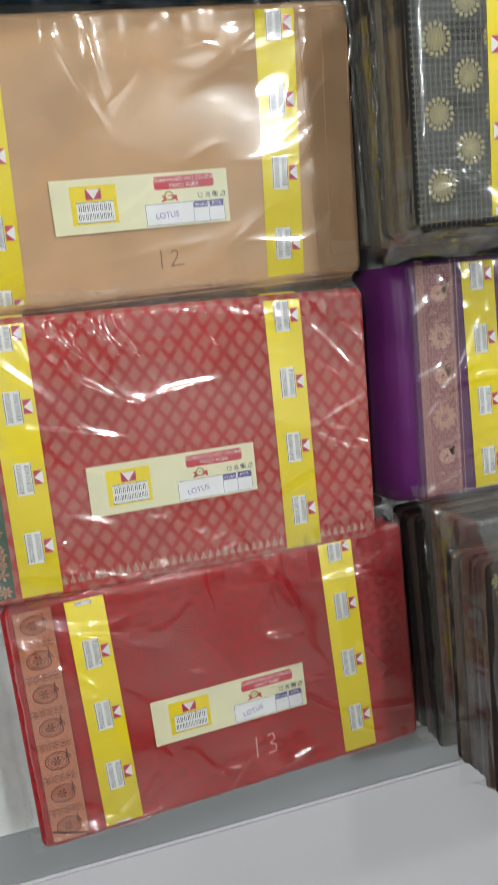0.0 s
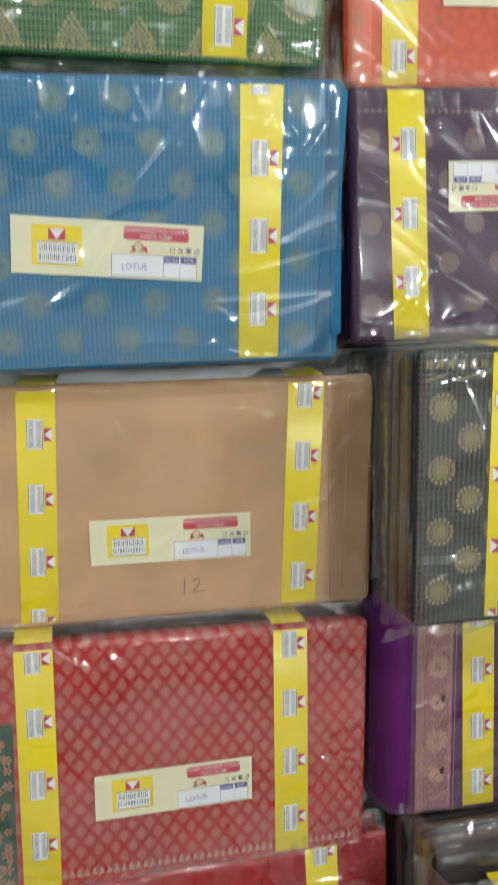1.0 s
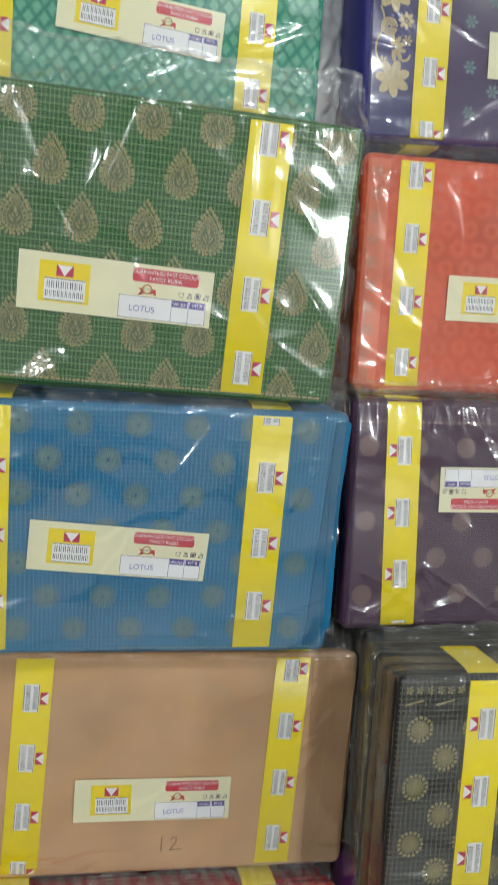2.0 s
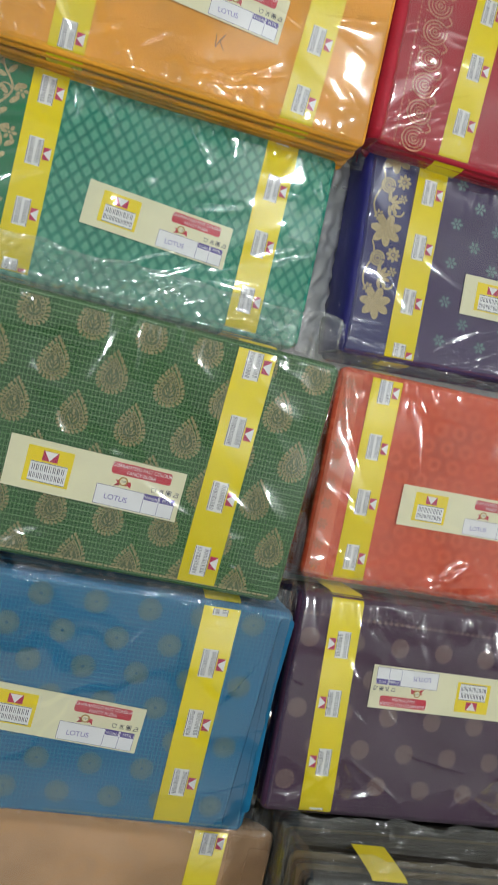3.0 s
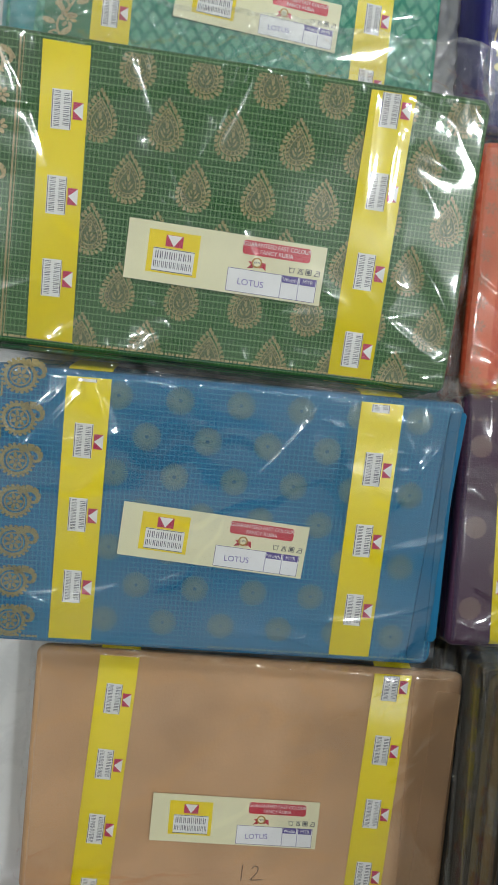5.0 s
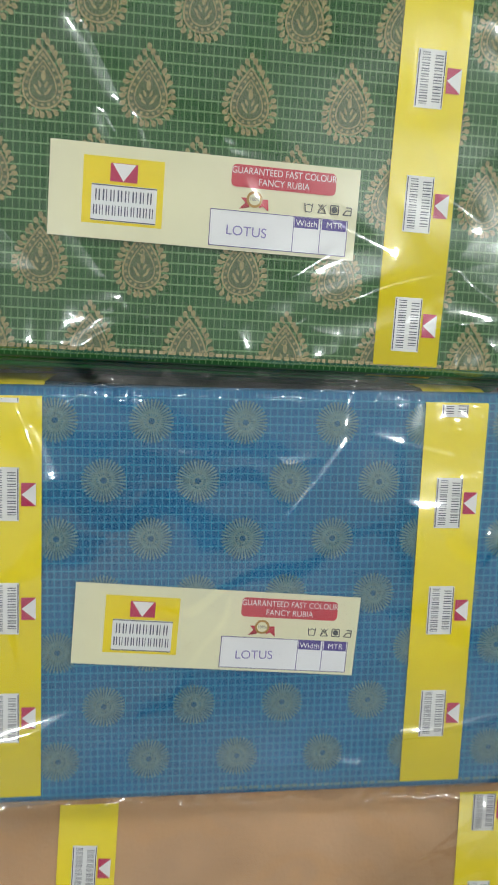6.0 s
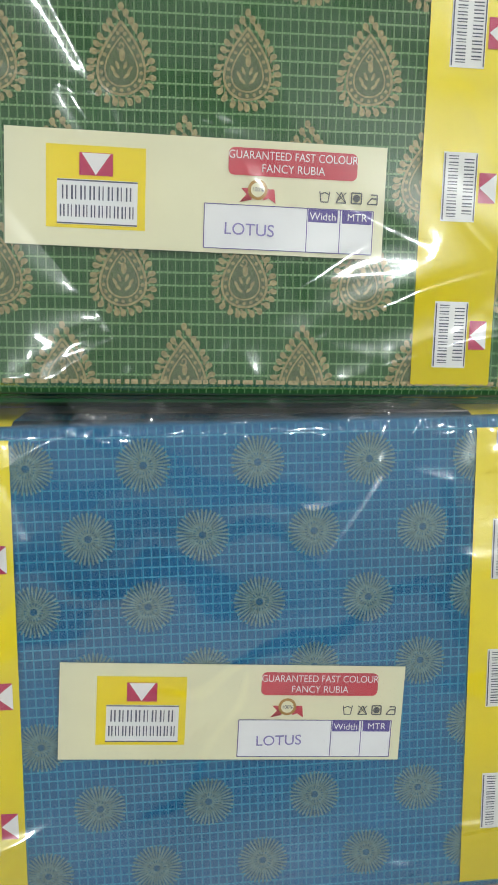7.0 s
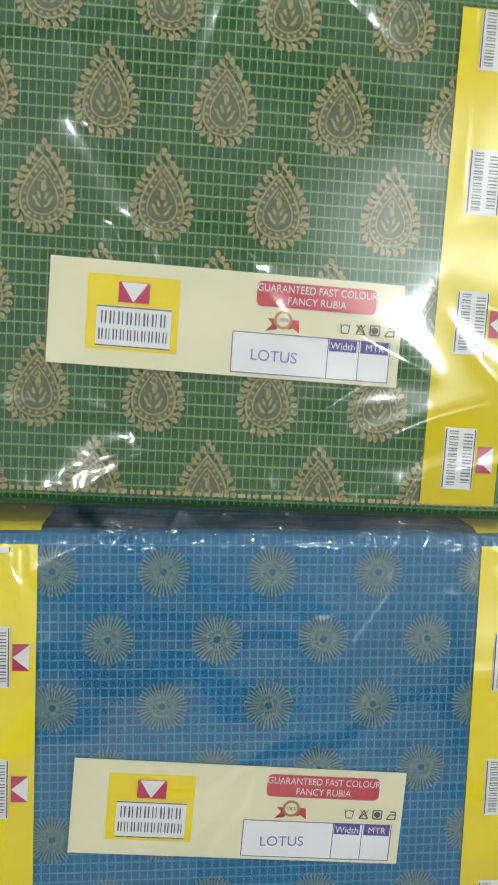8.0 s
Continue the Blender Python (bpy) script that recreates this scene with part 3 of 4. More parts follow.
def film(parent, w, d, t, seed, flap=0.015, wrinkle=1.0, skirt=0.010, fine=True, milky=1.0, lift=0.0):
    """The clear bag: tight over the top, with sharp tension folds, crinkled at its edges, and a loose welded edge behind."""
    rng = np.random.default_rng(seed * 7 + 1)
    nx, ny = (300, 210) if fine else (90, 70)
    x0, x1, y0, y1 = -w / 2 - 0.011, w / 2 + 0.011, -d / 2 - skirt, d / 2 + flap
    x, y = np.meshgrid(np.linspace(x0, x1, nx + 1), np.linspace(y0, y1, ny + 1))
    ox = np.clip(np.abs(x) - w / 2 + 0.006, 0, None)
    oy = np.clip(-y - d / 2 + 0.006, 0, None)
    ob = np.clip(y - d / 2 + 0.006, 0, None)
    edge = np.maximum(ox, oy)
    fall = t * 0.62 * (1 - np.exp(-(edge / 0.0075) ** 2)) + t * 0.30 * (1 - np.exp(-(ob / 0.016) ** 2))
    hz = ripple(x, y * 1.5, rng, 10, 0.11, 0.28) * 0.0010 + ripple(x * 0.5, y, rng, 8, 0.035, 0.07) * 0.00016
    hz += lift * np.clip(x + 0.02, 0, 0.15)
    # tension folds: from the edges and corners inwards, and a few across the middle
    main = rng.choice((-0.55, 0.45))
    for k in range(64):
        side = k % 4
        if side == 0:
            cx, cy, a = rng.uniform(-w / 2, w / 2), d / 2 - rng.uniform(0.0, 0.04), rng.normal(-1.2, 0.5)
        elif side == 1:
            cx, cy, a = rng.uniform(-w / 2, w / 2), -d / 2 + rng.uniform(0.0, 0.045), rng.normal(0.25, 0.35)
        elif side == 2:
            cx, cy, a = rng.choice((-1, 1)) * (w / 2 - rng.uniform(0.0, 0.07)), rng.uniform(-d / 2, d / 2), rng.normal(main, 0.45)
        else:
            cx, cy, a = rng.uniform(-w / 2, w / 2), rng.uniform(-d / 2, d / 2), rng.normal(main, 0.30)
        v, along = ridge(x, y, cx, cy, a, rng.uniform(0.014, 0.070), rng.uniform(-3.0, 3.0))
        wd = rng.uniform(0.0020, 0.0050)
        amp = wrinkle * wd * rng.uniform(0.15, 0.62)
        hz += amp * along * np.exp(-(np.sqrt(v * v + 1.0e-6) - 0.001) / wd)
    # fine puckers along the front and the back edge
    near = np.exp(-np.clip(d / 2 + y, 0, None) / 0.010) + np.exp(-np.clip(d / 2 - y, 0, None) / 0.012)
    hz += wrinkle * near * (0.00085 * ripple(x, y * 0.15, rng, 9, 0.008, 0.024) + 0.0006 * ripple(x, y * 0.3, rng, 6, 0.03, 0.07))
    rim = np.clip((edge + ob) / 0.010, 0, 1)
    hz += rim * (0.0018 * ripple(x, y, rng, 12, 0.012, 0.030) + 0.0007 * ripple(x, y, rng, 10, 0.005, 0.010))
    px = x + rim * 0.0015 * ripple(x, y, rng, 8, 0.02, 0.08)
    py = y + rim * 0.0016 * ripple(x, y, rng, 8, 0.02, 0.10)
    pz = t + 0.0046 + np.maximum(hz, -0.0016) - fall
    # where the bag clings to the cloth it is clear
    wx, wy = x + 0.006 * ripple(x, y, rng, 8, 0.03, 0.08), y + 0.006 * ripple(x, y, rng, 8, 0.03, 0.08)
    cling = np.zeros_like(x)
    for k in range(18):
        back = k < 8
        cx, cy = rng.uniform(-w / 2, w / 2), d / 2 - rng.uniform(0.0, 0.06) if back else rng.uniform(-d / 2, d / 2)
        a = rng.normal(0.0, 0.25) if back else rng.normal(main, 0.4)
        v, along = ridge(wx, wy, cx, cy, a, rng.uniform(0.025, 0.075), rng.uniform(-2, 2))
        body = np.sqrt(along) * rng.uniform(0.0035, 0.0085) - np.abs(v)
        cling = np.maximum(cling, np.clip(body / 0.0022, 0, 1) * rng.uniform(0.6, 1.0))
    haze_share = milky * (1 - cling) * np.clip(0.88 + 0.22 * ripple(x, y, rng, 8, 0.05, 0.15), 0.35, 1.25)
    # milk cut towards the sides paints them as dark as shade; the weld is milkier
    haze_share = haze_share * (1 - 0.85 * np.clip(edge / 0.009, 0, 1)) + 0.5 * np.clip((ob - 0.020) / 0.006, 0, 1)
    a = (np.arange(ny)[:, None] * (nx + 1) + np.arange(nx)[None, :]).ravel()
    quads = np.stack([a, a + 1, a + nx + 2, a + nx + 1], 1)
    me = bpy.data.meshes.new("film_bag")
    me.from_pydata(np.stack([px, py, pz], -1).reshape(-1, 3).tolist(), [], quads.tolist())
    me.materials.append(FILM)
    me.attributes.new("haze_share", "FLOAT", "POINT").data.foreach_set("value", haze_share.ravel().astype(np.float32))
    me.polygons.foreach_set("use_smooth", [True] * len(me.polygons))
    bag = part("film_bag", me, None, parent, "clear glossy creased plastic bag")
    if fine and flap > 0.025:
        # the weld, a cloudier strip along the loose edge
        m = max(3, int(0.006 / ((y1 - y0) / ny)))
        rows = np.stack([px[-m:], py[-m:], pz[-m:] + 0.0005], -1)
        seam = bpy.data.meshes.new("welded_seam")
        b = (np.arange(m - 1)[:, None] * (nx + 1) + np.arange(nx)[None, :]).ravel()
        seam.from_pydata(rows.reshape(-1, 3).tolist(), [], np.stack([b, b + 1, b + nx + 2, b + nx + 1], 1).tolist())
        seam.materials.append(SEAM)
        seam.attributes.new("haze_share", "FLOAT", "POINT").data.foreach_set("value", np.ones(m * (nx + 1), dtype=np.float32))
        seam.polygons.foreach_set("use_smooth", [True] * len(seam.polygons))
        part("welded_seam", seam, None, bag, "cloudy welded edge of the bag")
    return bag


def loose_flap(root, x0, x1, y0, y1, rise, seed, mat=None, crumple=1.0):
    """A crumpled loose end of the bag. rise(u, v): its height, for u along x and v along y from 0 to 1."""
    rng = np.random.default_rng(seed)
    nx, ny = max(12, int((x1 - x0) / 0.0022)), max(12, int((y1 - y0) / 0.0022))
    u, v = np.meshgrid(np.linspace(0, 1, nx + 1), np.linspace(0, 1, ny + 1))
    x, y = x0 + (x1 - x0) * u, y0 + (y1 - y0) * v
    z = rise(u, v) + crumple * (0.0016 * ripple(x, y, rng, 12, 0.010, 0.030) + 0.0010 * np.abs(ripple(x, y, rng, 8, 0.012, 0.04)))
    x = x + 0.0014 * ripple(x, y, rng, 8, 0.015, 0.06)
    y = y + 0.0018 * ripple(x, y, rng, 8, 0.015, 0.06)
    a = (np.arange(ny)[:, None] * (nx + 1) + np.arange(nx)[None, :]).ravel()
    me = bpy.data.meshes.new("loose_flap")
    me.from_pydata(np.stack([x, y, z], -1).reshape(-1, 3).tolist(), [], np.stack([a, a + 1, a + nx + 2, a + nx + 1], 1).tolist())
    me.materials.append(mat or LOOSE)
    me.attributes.new("haze_share", "FLOAT", "POINT").data.foreach_set("value", np.ones(x.size, dtype=np.float32))
    me.polygons.foreach_set("use_smooth", [True] * len(me.polygons))
    part("loose_flap", me, None, root, "crumpled loose end of the clear bag")


def folded_roll(root, d, t, x, r, mat):
    """The soft rounded fold that closes one side of a packet."""
    bm = bmesh.new()
    n, m = 18, 14
    rings = []
    for j in range(m + 1):
        y = (-0.5 + j / m) * (d - 0.006)
        k = 1.0 - 0.10 * abs(2 * j / m - 1) ** 6
        rings.append([bm.verts.new((x + r * k * math.cos(2 * math.pi * i / n), y, t * 0.5 + (t * 0.5 + 0.0045) * k * math.sin(2 * math.pi * i / n) + 0.0006 * math.sin(j * 1.9))) for i in range(n)])
    for a, b in zip(rings, rings[1:]):
        for i in range(n):
            bm.faces.new((a[i], b[i], b[(i + 1) % n], a[(i + 1) % n]))
    bm.faces.new(rings[0])
    bm.faces.new(rings[-1][::-1])
    part("rolled_fold", bm, mat, root, "plain rounded side fold", smooth=True)


def packet(label, c, z, yaw, sx, sy, w, d, t, mats, layers=9, bands=(), tag=None, seed=1, flap=0.015, decorate=None, wrinkle=1.0, oy=0.0, fan=0.006, bag=True, roll=None, skirt=0.010, milky=1.0, lift=0.0):
    """One bag of folded cloth pieces. c, z: a point of its upper face; oy: how far its middle lies behind it; sx, sy: its slopes."""
    root = new("fabric_packet")
    up = Vector((-sx, -sy, 1)).normalized()
    ex = Vector((math.cos(radians(yaw)), math.sin(radians(yaw)), 0))
    ex = (ex - ex.dot(up) * up).normalized()
    ey = up.cross(ex)
    m = Matrix((ex, ey, up)).transposed().to_4x4()
    m.translation = Vector((c[0], c[1], z)) - up * t + ey * oy
    root.matrix_basis = m
    tagged(root, label, "fabric packet", "wrapped fabric packets")
    rnd = random.Random(seed)
    top, under = mats[0], mats[1:] or mats
    for i in range(layers):
        z0, z1 = t * i / layers, t * (i + 1) / layers
        last = i == layers - 1
        dw, dd = (0, 0) if last else (rnd.uniform(-0.005, 0.001), rnd.uniform(-0.004, 0.001))
        ob = part("folded_cloth", slab(w + dw, d + dd, z0 + 0.0002, z1, 0.008, (z1 - z0) * 0.55), top if last else under[i % len(under)], root, smooth=True)
        if not last:
            ob.matrix_basis = pose(rnd.uniform(-0.002, 0.002), -fan * (1 - (i + 1) / layers) + rnd.uniform(-0.0015, 0.0015), 0, 0, 0, rnd.uniform(-0.4, 0.4))
    for x, lean, phase, flip in bands:
        band(root, x + lean * oy, lean, w, d, t, phase - oy, flip)
    if tag:
        sticker(root, tag[0], tag[1] - oy, t + T0 + 0.0016, tag[2], tag[3] if len(tag) > 3 else 0.0)
    if decorate:
        decorate(root, w, d, t, oy)
    if roll:
        folded_roll(root, d, t, -w / 2 + roll[2], roll[1], roll[0])
    if bag:
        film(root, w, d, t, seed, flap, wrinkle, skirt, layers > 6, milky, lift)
    return root


# ---- the room ----
def setting(name, bm, mat, label):
    return tagged(part(name, bm, mat), label, "", "", "structure")


X0, X1, Y0, Y1 = -2.6, 3.2, -2.6, 3.0
setting("floor", box(bmesh.new(), X0, X1, Y0, Y1, -0.05, 0.0), FLOOR, "pale tiled shop floor")
setting("ceiling", box(bmesh.new(), X0, X1, Y0, Y1, CEILING, CEILING + 0.05), CEIL, "white painted ceiling")
setting("wall_north", box(bmesh.new(), X0, X1, Y1, Y1 + 0.1, 0, CEILING), WALL, "plain painted wall")
setting("wall_south", box(bmesh.new(), X0, X1, Y0 - 0.1, Y0, 0, CEILING), WALL, "plain painted wall")
setting("wall_east", box(bmesh.new(), X1, X1 + 0.1, Y0, Y1, 0, CEILING), WALL, "plain painted wall")
setting("wall_west", box(bmesh.new(), X0 - 0.1, X0, Y0, Y1, 0, CEILING), WALL, "plain painted wall")

GLOW = emitter("lamp_glow", LAMP_POWER)
for lx0, ly0 in LAMPS:
    lamp = new("ceiling_light")
    lamp.location = (lx0, ly0, CEILING - 0.02)
    tagged(lamp, "round white recessed ceiling light, switched on", "ceiling light", "ceiling lights")
    for nm, r0, r1, z0, z1, mat in (("frame", 0.056, 0.078, -0.006, 0.02, STEEL), ("diffuser", 0.0, 0.056, 0.0, 0.016, GLOW)):
        bm = bmesh.new()
        n = 32
        loops = [[bm.verts.new((r * math.cos(2 * math.pi * k / n), r * math.sin(2 * math.pi * k / n), z)) for k in range(n)] for r, z in ((r1, z1), (r1, z0), (r0, z0), (r0, z1)) if r > 0]
        for a, b in zip(loops, loops[1:]):
            for k in range(n):
                bm.faces.new((a[k], a[(k + 1) % n], b[(k + 1) % n], b[k]))
        if r0 == 0:
            bm.faces.new(loops[-1][::-1])
        part(nm, bm, mat, lamp)

# the marble counter and the white board that borders it
counter = new("display_counter")
tagged(counter, "grey-veined white marble display counter", "counter")
part("marble_top", box(bmesh.new(), -0.75, 0.85, -0.54, 1.35, GROUND - 0.03, GROUND, 0.004), MARBLE, counter)
part("body", box(bmesh.new(), -0.72, 0.82, -0.52, 1.32, 0.0, GROUND - 0.03), BOARD, counter)
# grey strip added to paint the shade on the marble's front edge
edge = part("shade_strip", box(bmesh.new(), -0.76, 0.80, 0.001, 0.052, GROUND - 0.02, GROUND + 0.003, 0.001), SHADE_GREY, counter, "matt grey strip added for the shaded marble edge")
edge.matrix_basis = pose(0.03, -0.537, 0, 0, 0, 3.7)
white = new("white_counter")
white.matrix_basis = pose(0.03, -0.537, 0, 0, 0, 3.7)
tagged(white, "smooth white laminate counter beside the marble one", "counter")
part("white_top", box(bmesh.new(), -0.78, 0.82, -0.60, 0.0, GROUND - 0.034, GROUND + 0.006, 0.003), BOARD, white)
part("body", box(bmesh.new(), -0.75, 0.79, -0.58, -0.06, 0.0, GROUND - 0.034), BOARD, white)

# ---- cloths ----
TAN = cloth("cloth_tan", "d0a67c", gloss=0.6)
RED = cloth("cloth_red", "b41218", "b46e60", "lattice", 0.0150)
CRIMSON = cloth("cloth_crimson", "b2161f", "8a0a13", "rings", 0.019)
BLUE = cloth("cloth_blue", "006496", "4aa8c4", "check", 0.0040, squeeze=0.85)
BLUE_PLAIN = cloth("cloth_plain_blue", "006690")
GREEN = cloth("cloth_green", "0b521a", "88b07c", "check", 0.0048, squeeze=0.62)
TEAL = cloth("cloth_teal", "088672", "6cb498", "lattice", 0.0128)
TEAL_EDGE = cloth("cloth_bright_teal", "009298", gloss=0.35)
TEAL_DEEP = cloth("cloth_deep_teal", "0f7a52")
ORANGE = cloth("cloth_orange", "f2a832", gloss=0.6)
PLUM = cloth("cloth_plum", "40203f", "5c3e58", "check", 0.0044)
CORAL = cloth("cloth_vermilion", "d85838", "de6c4a", "rings", 0.021)
CORAL_STRIP = cloth("cloth_salmon", "ea8060")
DARK = cloth("cloth_black", "1e1f20", "7c7c74", "check", 0.0046, squeeze=0.85)
DARK_SIDE = cloth("cloth_dark_olive", "262018")
VIOLET = cloth("cloth_violet", "463660", "5e4e76", "check", 0.0044)
NAVY = cloth("cloth_navy", "1c1c6a", gloss=0.4)
ROSE = cloth("cloth_rose", "b41c34", gloss=0.5)
PURPLE = cloth("cloth_purple", "551a58", gloss=0.45)
# plain green folds, their colour brightened to counter the shade on them
GREEN_SIDE = cloth("cloth_green_brightened", "2a8044")
PINK_WEAVE = cloth("cloth_pink_weave", "8c5462", "c09488", "rings", 0.0055)
BROWN = cloth("cloth_brown", "1c1514", "2a201c", "rings", 0.02)
BROWN_EDGE = cloth("cloth_brown_edge", "57433a")
OLIVE_EDGE = cloth("cloth_gold_edge", "5e5030", gloss=0.4)
PALLU = cloth("cloth_pallu_green", "27503a")
ROSE_GOLD = cloth("cloth_rose_gold", "cc8666", "b46a54", "rings", 0.005)
DARK_ROSE = thread("thread_dark_rose", "843430", 0.0)
FILL_GREEN = thread("fill_sage", "5a6e46", 0.1)
FILL_BLUE = thread("fill_blue_grey", "206c96", 0.1)
FILL_PLUM = thread("fill_mauve", "705458", 0.1)
FILL_DARK = thread("fill_olive", "827c58", 0.1)
ZARI = thread("zari_gold", "ac9f70")
ZARI_PALE = thread("zari_pale_gold", "c8b488")
ZARI_DULL = thread("zari_beige", "7c9c9c")
ZARI_ROSE = thread("zari_rose", "d89478")
PURPLE_SIDE = cloth("cloth_deep_purple", "58145e", gloss=0.4)
ZARI_PINK = thread("zari_pink", "d4a898")
ZARI_MAUVE = thread("zari_mauve", "8c7070")


def field(root, draw, mat, t, lim, anchor, pitch, oy, fill=None):
    """The scattered motifs of one upper cloth."""
    bm = bmesh.new()
    scatter(bm, draw, t + 0.0004, lim[0], lim[1], lim[2], lim[3], anchor[0], anchor[1] - oy, pitch[0], pitch[1])
    back = lim[4] / 2 - 0.0052 if len(lim) > 4 else lim[3] + 0.02
    if fill:
        under = bmesh.new()
        scatter(under, fill[0], t + 0.00025, lim[0], lim[1], lim[2], lim[3], anchor[0], anchor[1] - oy, pitch[0], pitch[1])
        if len(lim) > 4:
            bmesh.ops.bisect_plane(under, geom=under.verts[:] + under.edges[:] + under.faces[:], plane_co=(0, -lim[4] / 2 + 0.0052, 0), plane_no=(0, -1, 0), clear_outer=True)
        bmesh.ops.bisect_plane(under, geom=under.verts[:] + under.edges[:] + under.faces[:], plane_co=(0, back, 0), plane_no=(0, 1, 0), clear_outer=True)
        part("woven_ground", under, fill[1], root)
    front = -lim[4] / 2 + 0.0052 if len(lim) > 4 else lim[2] - 0.02
    bmesh.ops.bisect_plane(bm, geom=bm.verts[:] + bm.edges[:] + bm.faces[:], plane_co=(0, front, 0), plane_no=(0, -1, 0), clear_outer=True)
    bmesh.ops.bisect_plane(bm, geom=bm.verts[:] + bm.edges[:] + bm.faces[:], plane_co=(0, back, 0), plane_no=(0, 1, 0), clear_outer=True)
    part("woven_pattern", bm, mat, root, "woven metallic thread motifs")


def panel(root, name, mat, t, x0, x1, y0, y1, lift=0.0002, label=""):
    """A woven border laid flush on the upper cloth."""
    bm = bmesh.new()
    n = 24
    rows = [[bm.verts.new((x, y0 + (y1 - y0) * i / n, t + lift)) for x in (x0, x1)] for i in range(n + 1)]
    for a, b in zip(rows, rows[1:]):
        bm.faces.new((a[0], a[1], b[1], b[0]))
    part(name, bm, mat, root, label)


def drawn(root, name, mat, t, draw, lift=0.0004, label=""):
    bm = bmesh.new()
    draw(bm, t + lift)
    part(name, bm, mat, root, label)


def digits(bm, text, x, y, h, z):
    """Figures drawn by hand, as strokes."""
    for ch in text:
        if ch == "1":
            stroke(bm, [(x, y + h * 0.5), (x - h * 0.03, y - h * 0.5)], h * 0.07, z)
            x += h * 0.5
        elif ch == "2":
            pts = [(x + h * 0.05, y + h * 0.28), (x + h * 0.2, y + h * 0.46), (x + h * 0.42, y + h * 0.38), (x + h * 0.4, y + h * 0.1), (x + h * 0.15, y - h * 0.25), (x, y - h * 0.42), (x + h * 0.3, y - h * 0.40), (x + h * 0.75, y - h * 0.36)]
            stroke(bm, pts, h * 0.07, z)
            x += h * 0.8
        elif ch == "3":
            pts = [(x + h * 0.02, y + h * 0.4), (x + h * 0.3, y + h * 0.48), (x + h * 0.36, y + h * 0.2), (x + h * 0.12, y + h * 0.03), (x + h * 0.4, y - h * 0.12), (x + h * 0.36, y - h * 0.42), (x, y - h * 0.45)]
            stroke(bm, pts, h * 0.07, z)
            x += h * 0.7


def hem(root, mat, t, d, x0, x1):
    """The pale stitched selvedge along the front edge."""
    bm = bmesh.new()
    x = x0
    rnd = random.Random(7)
    while x < x1:
        l = rnd.uniform(0.0015, 0.004)
        poly(bm, [(x, -d / 2 + 0.0046), (x + l, -d / 2 + 0.0046), (x + l, -d / 2 + 0.0062), (x, -d / 2 + 0.0062)], t + 0.0004)
        x += l + rnd.uniform(0.0004, 0.0016)
    part("selvedge", bm, mat, root)


def side_fold(root, mat, x0, x1, d, t, turn):
    """One more turn of cloth along a side."""
    ob = part("side_fold", slab(x1 - x0, d - 0.012, -0.0006, 0.0011, 0.004, 0.0006), mat, root, smooth=True)
    ob.matrix_basis = pose((x0 + x1) / 2, 0, t, 0, 0, turn)


def deco_tan(root, w, d, t, oy):
    side_fold(root, TAN, 0.137, w / 2 - 0.006, d, t, 1.2)
    side_fold(root, TAN, 0.152, w / 2 - 0.004, d - 0.02, t + 0.0008, -1.5)
    drawn(root, "pencil_number", PENCIL, t, lambda bm, z: digits(bm, "12", 0.006, -0.071 - oy, 0.0145, z), 0.0005)


def deco_red(root, w, d, t, oy):
    panel(root, "border", PALLU, t, -w / 2 + 0.005, -0.136, -d / 2 + 0.006, 0.045, 0.0002, "green and rose woven end piece")
    def draw(bm, z):
        rnd = random.Random(5)
        for k in range(64):
            motif_flower(bm, rnd.uniform(-w / 2 + 0.010, -0.141), -d / 2 + 0.010 + k * 0.0023, z, rnd.uniform(0.003, 0.0062), rnd.choice((5, 6, 7)))
    drawn(root, "woven_pattern", ZARI_ROSE, t, draw)
    bm = bmesh.new()
    for i in range(46):
        x = -0.125 + i * 0.0064
        poly(bm, [(x, -d / 2 + 0.010), (x + 0.0026, -d / 2 + 0.018), (x + 0.0052, -d / 2 + 0.010)], t + 0.0004)
    part("woven_edge", bm, ZARI_PINK, root)


def deco_crimson(root, w, d, t, oy):
    panel(root, "border", ROSE_GOLD, t, -0.170, -0.139, -d / 2 + 0.005, d / 2 - 0.005, 0.0002, "rose gold woven paisley border")
    def draw(bm, z):
        for k in range(7):
            motif_scroll(bm, -0.1555, -0.090 + k * 0.0300, z, 0.0098, 1)
        for k in range(50):
            dot(bm, -0.169 + 0.0295 * (k * 0.618 % 1), -0.102 + 0.010 * (k * 0.381 % 1), 0.0013, 0.0007, z, 6, k)
        for x in (-0.1697, -0.1393):
            strip(bm, (x, -d / 2 + 0.006), (x, d / 2 - 0.006), 0.0006, z)
    drawn(root, "woven_pattern", DARK_ROSE, t, draw)
    drawn(root, "chalk_number", CHALK, t, lambda bm, z: digits(bm, "13", 0.016, -0.071 - oy, 0.020, z), 0.0005)
    loose_flap(root, -w / 2 + 0.02, w / 2 + 0.01, -d / 2 - 0.034, -d / 2 + 0.001, lambda u, v: 0.008 + 0.034 * v ** 2 - 0.02 * (u - 0.5), 44)


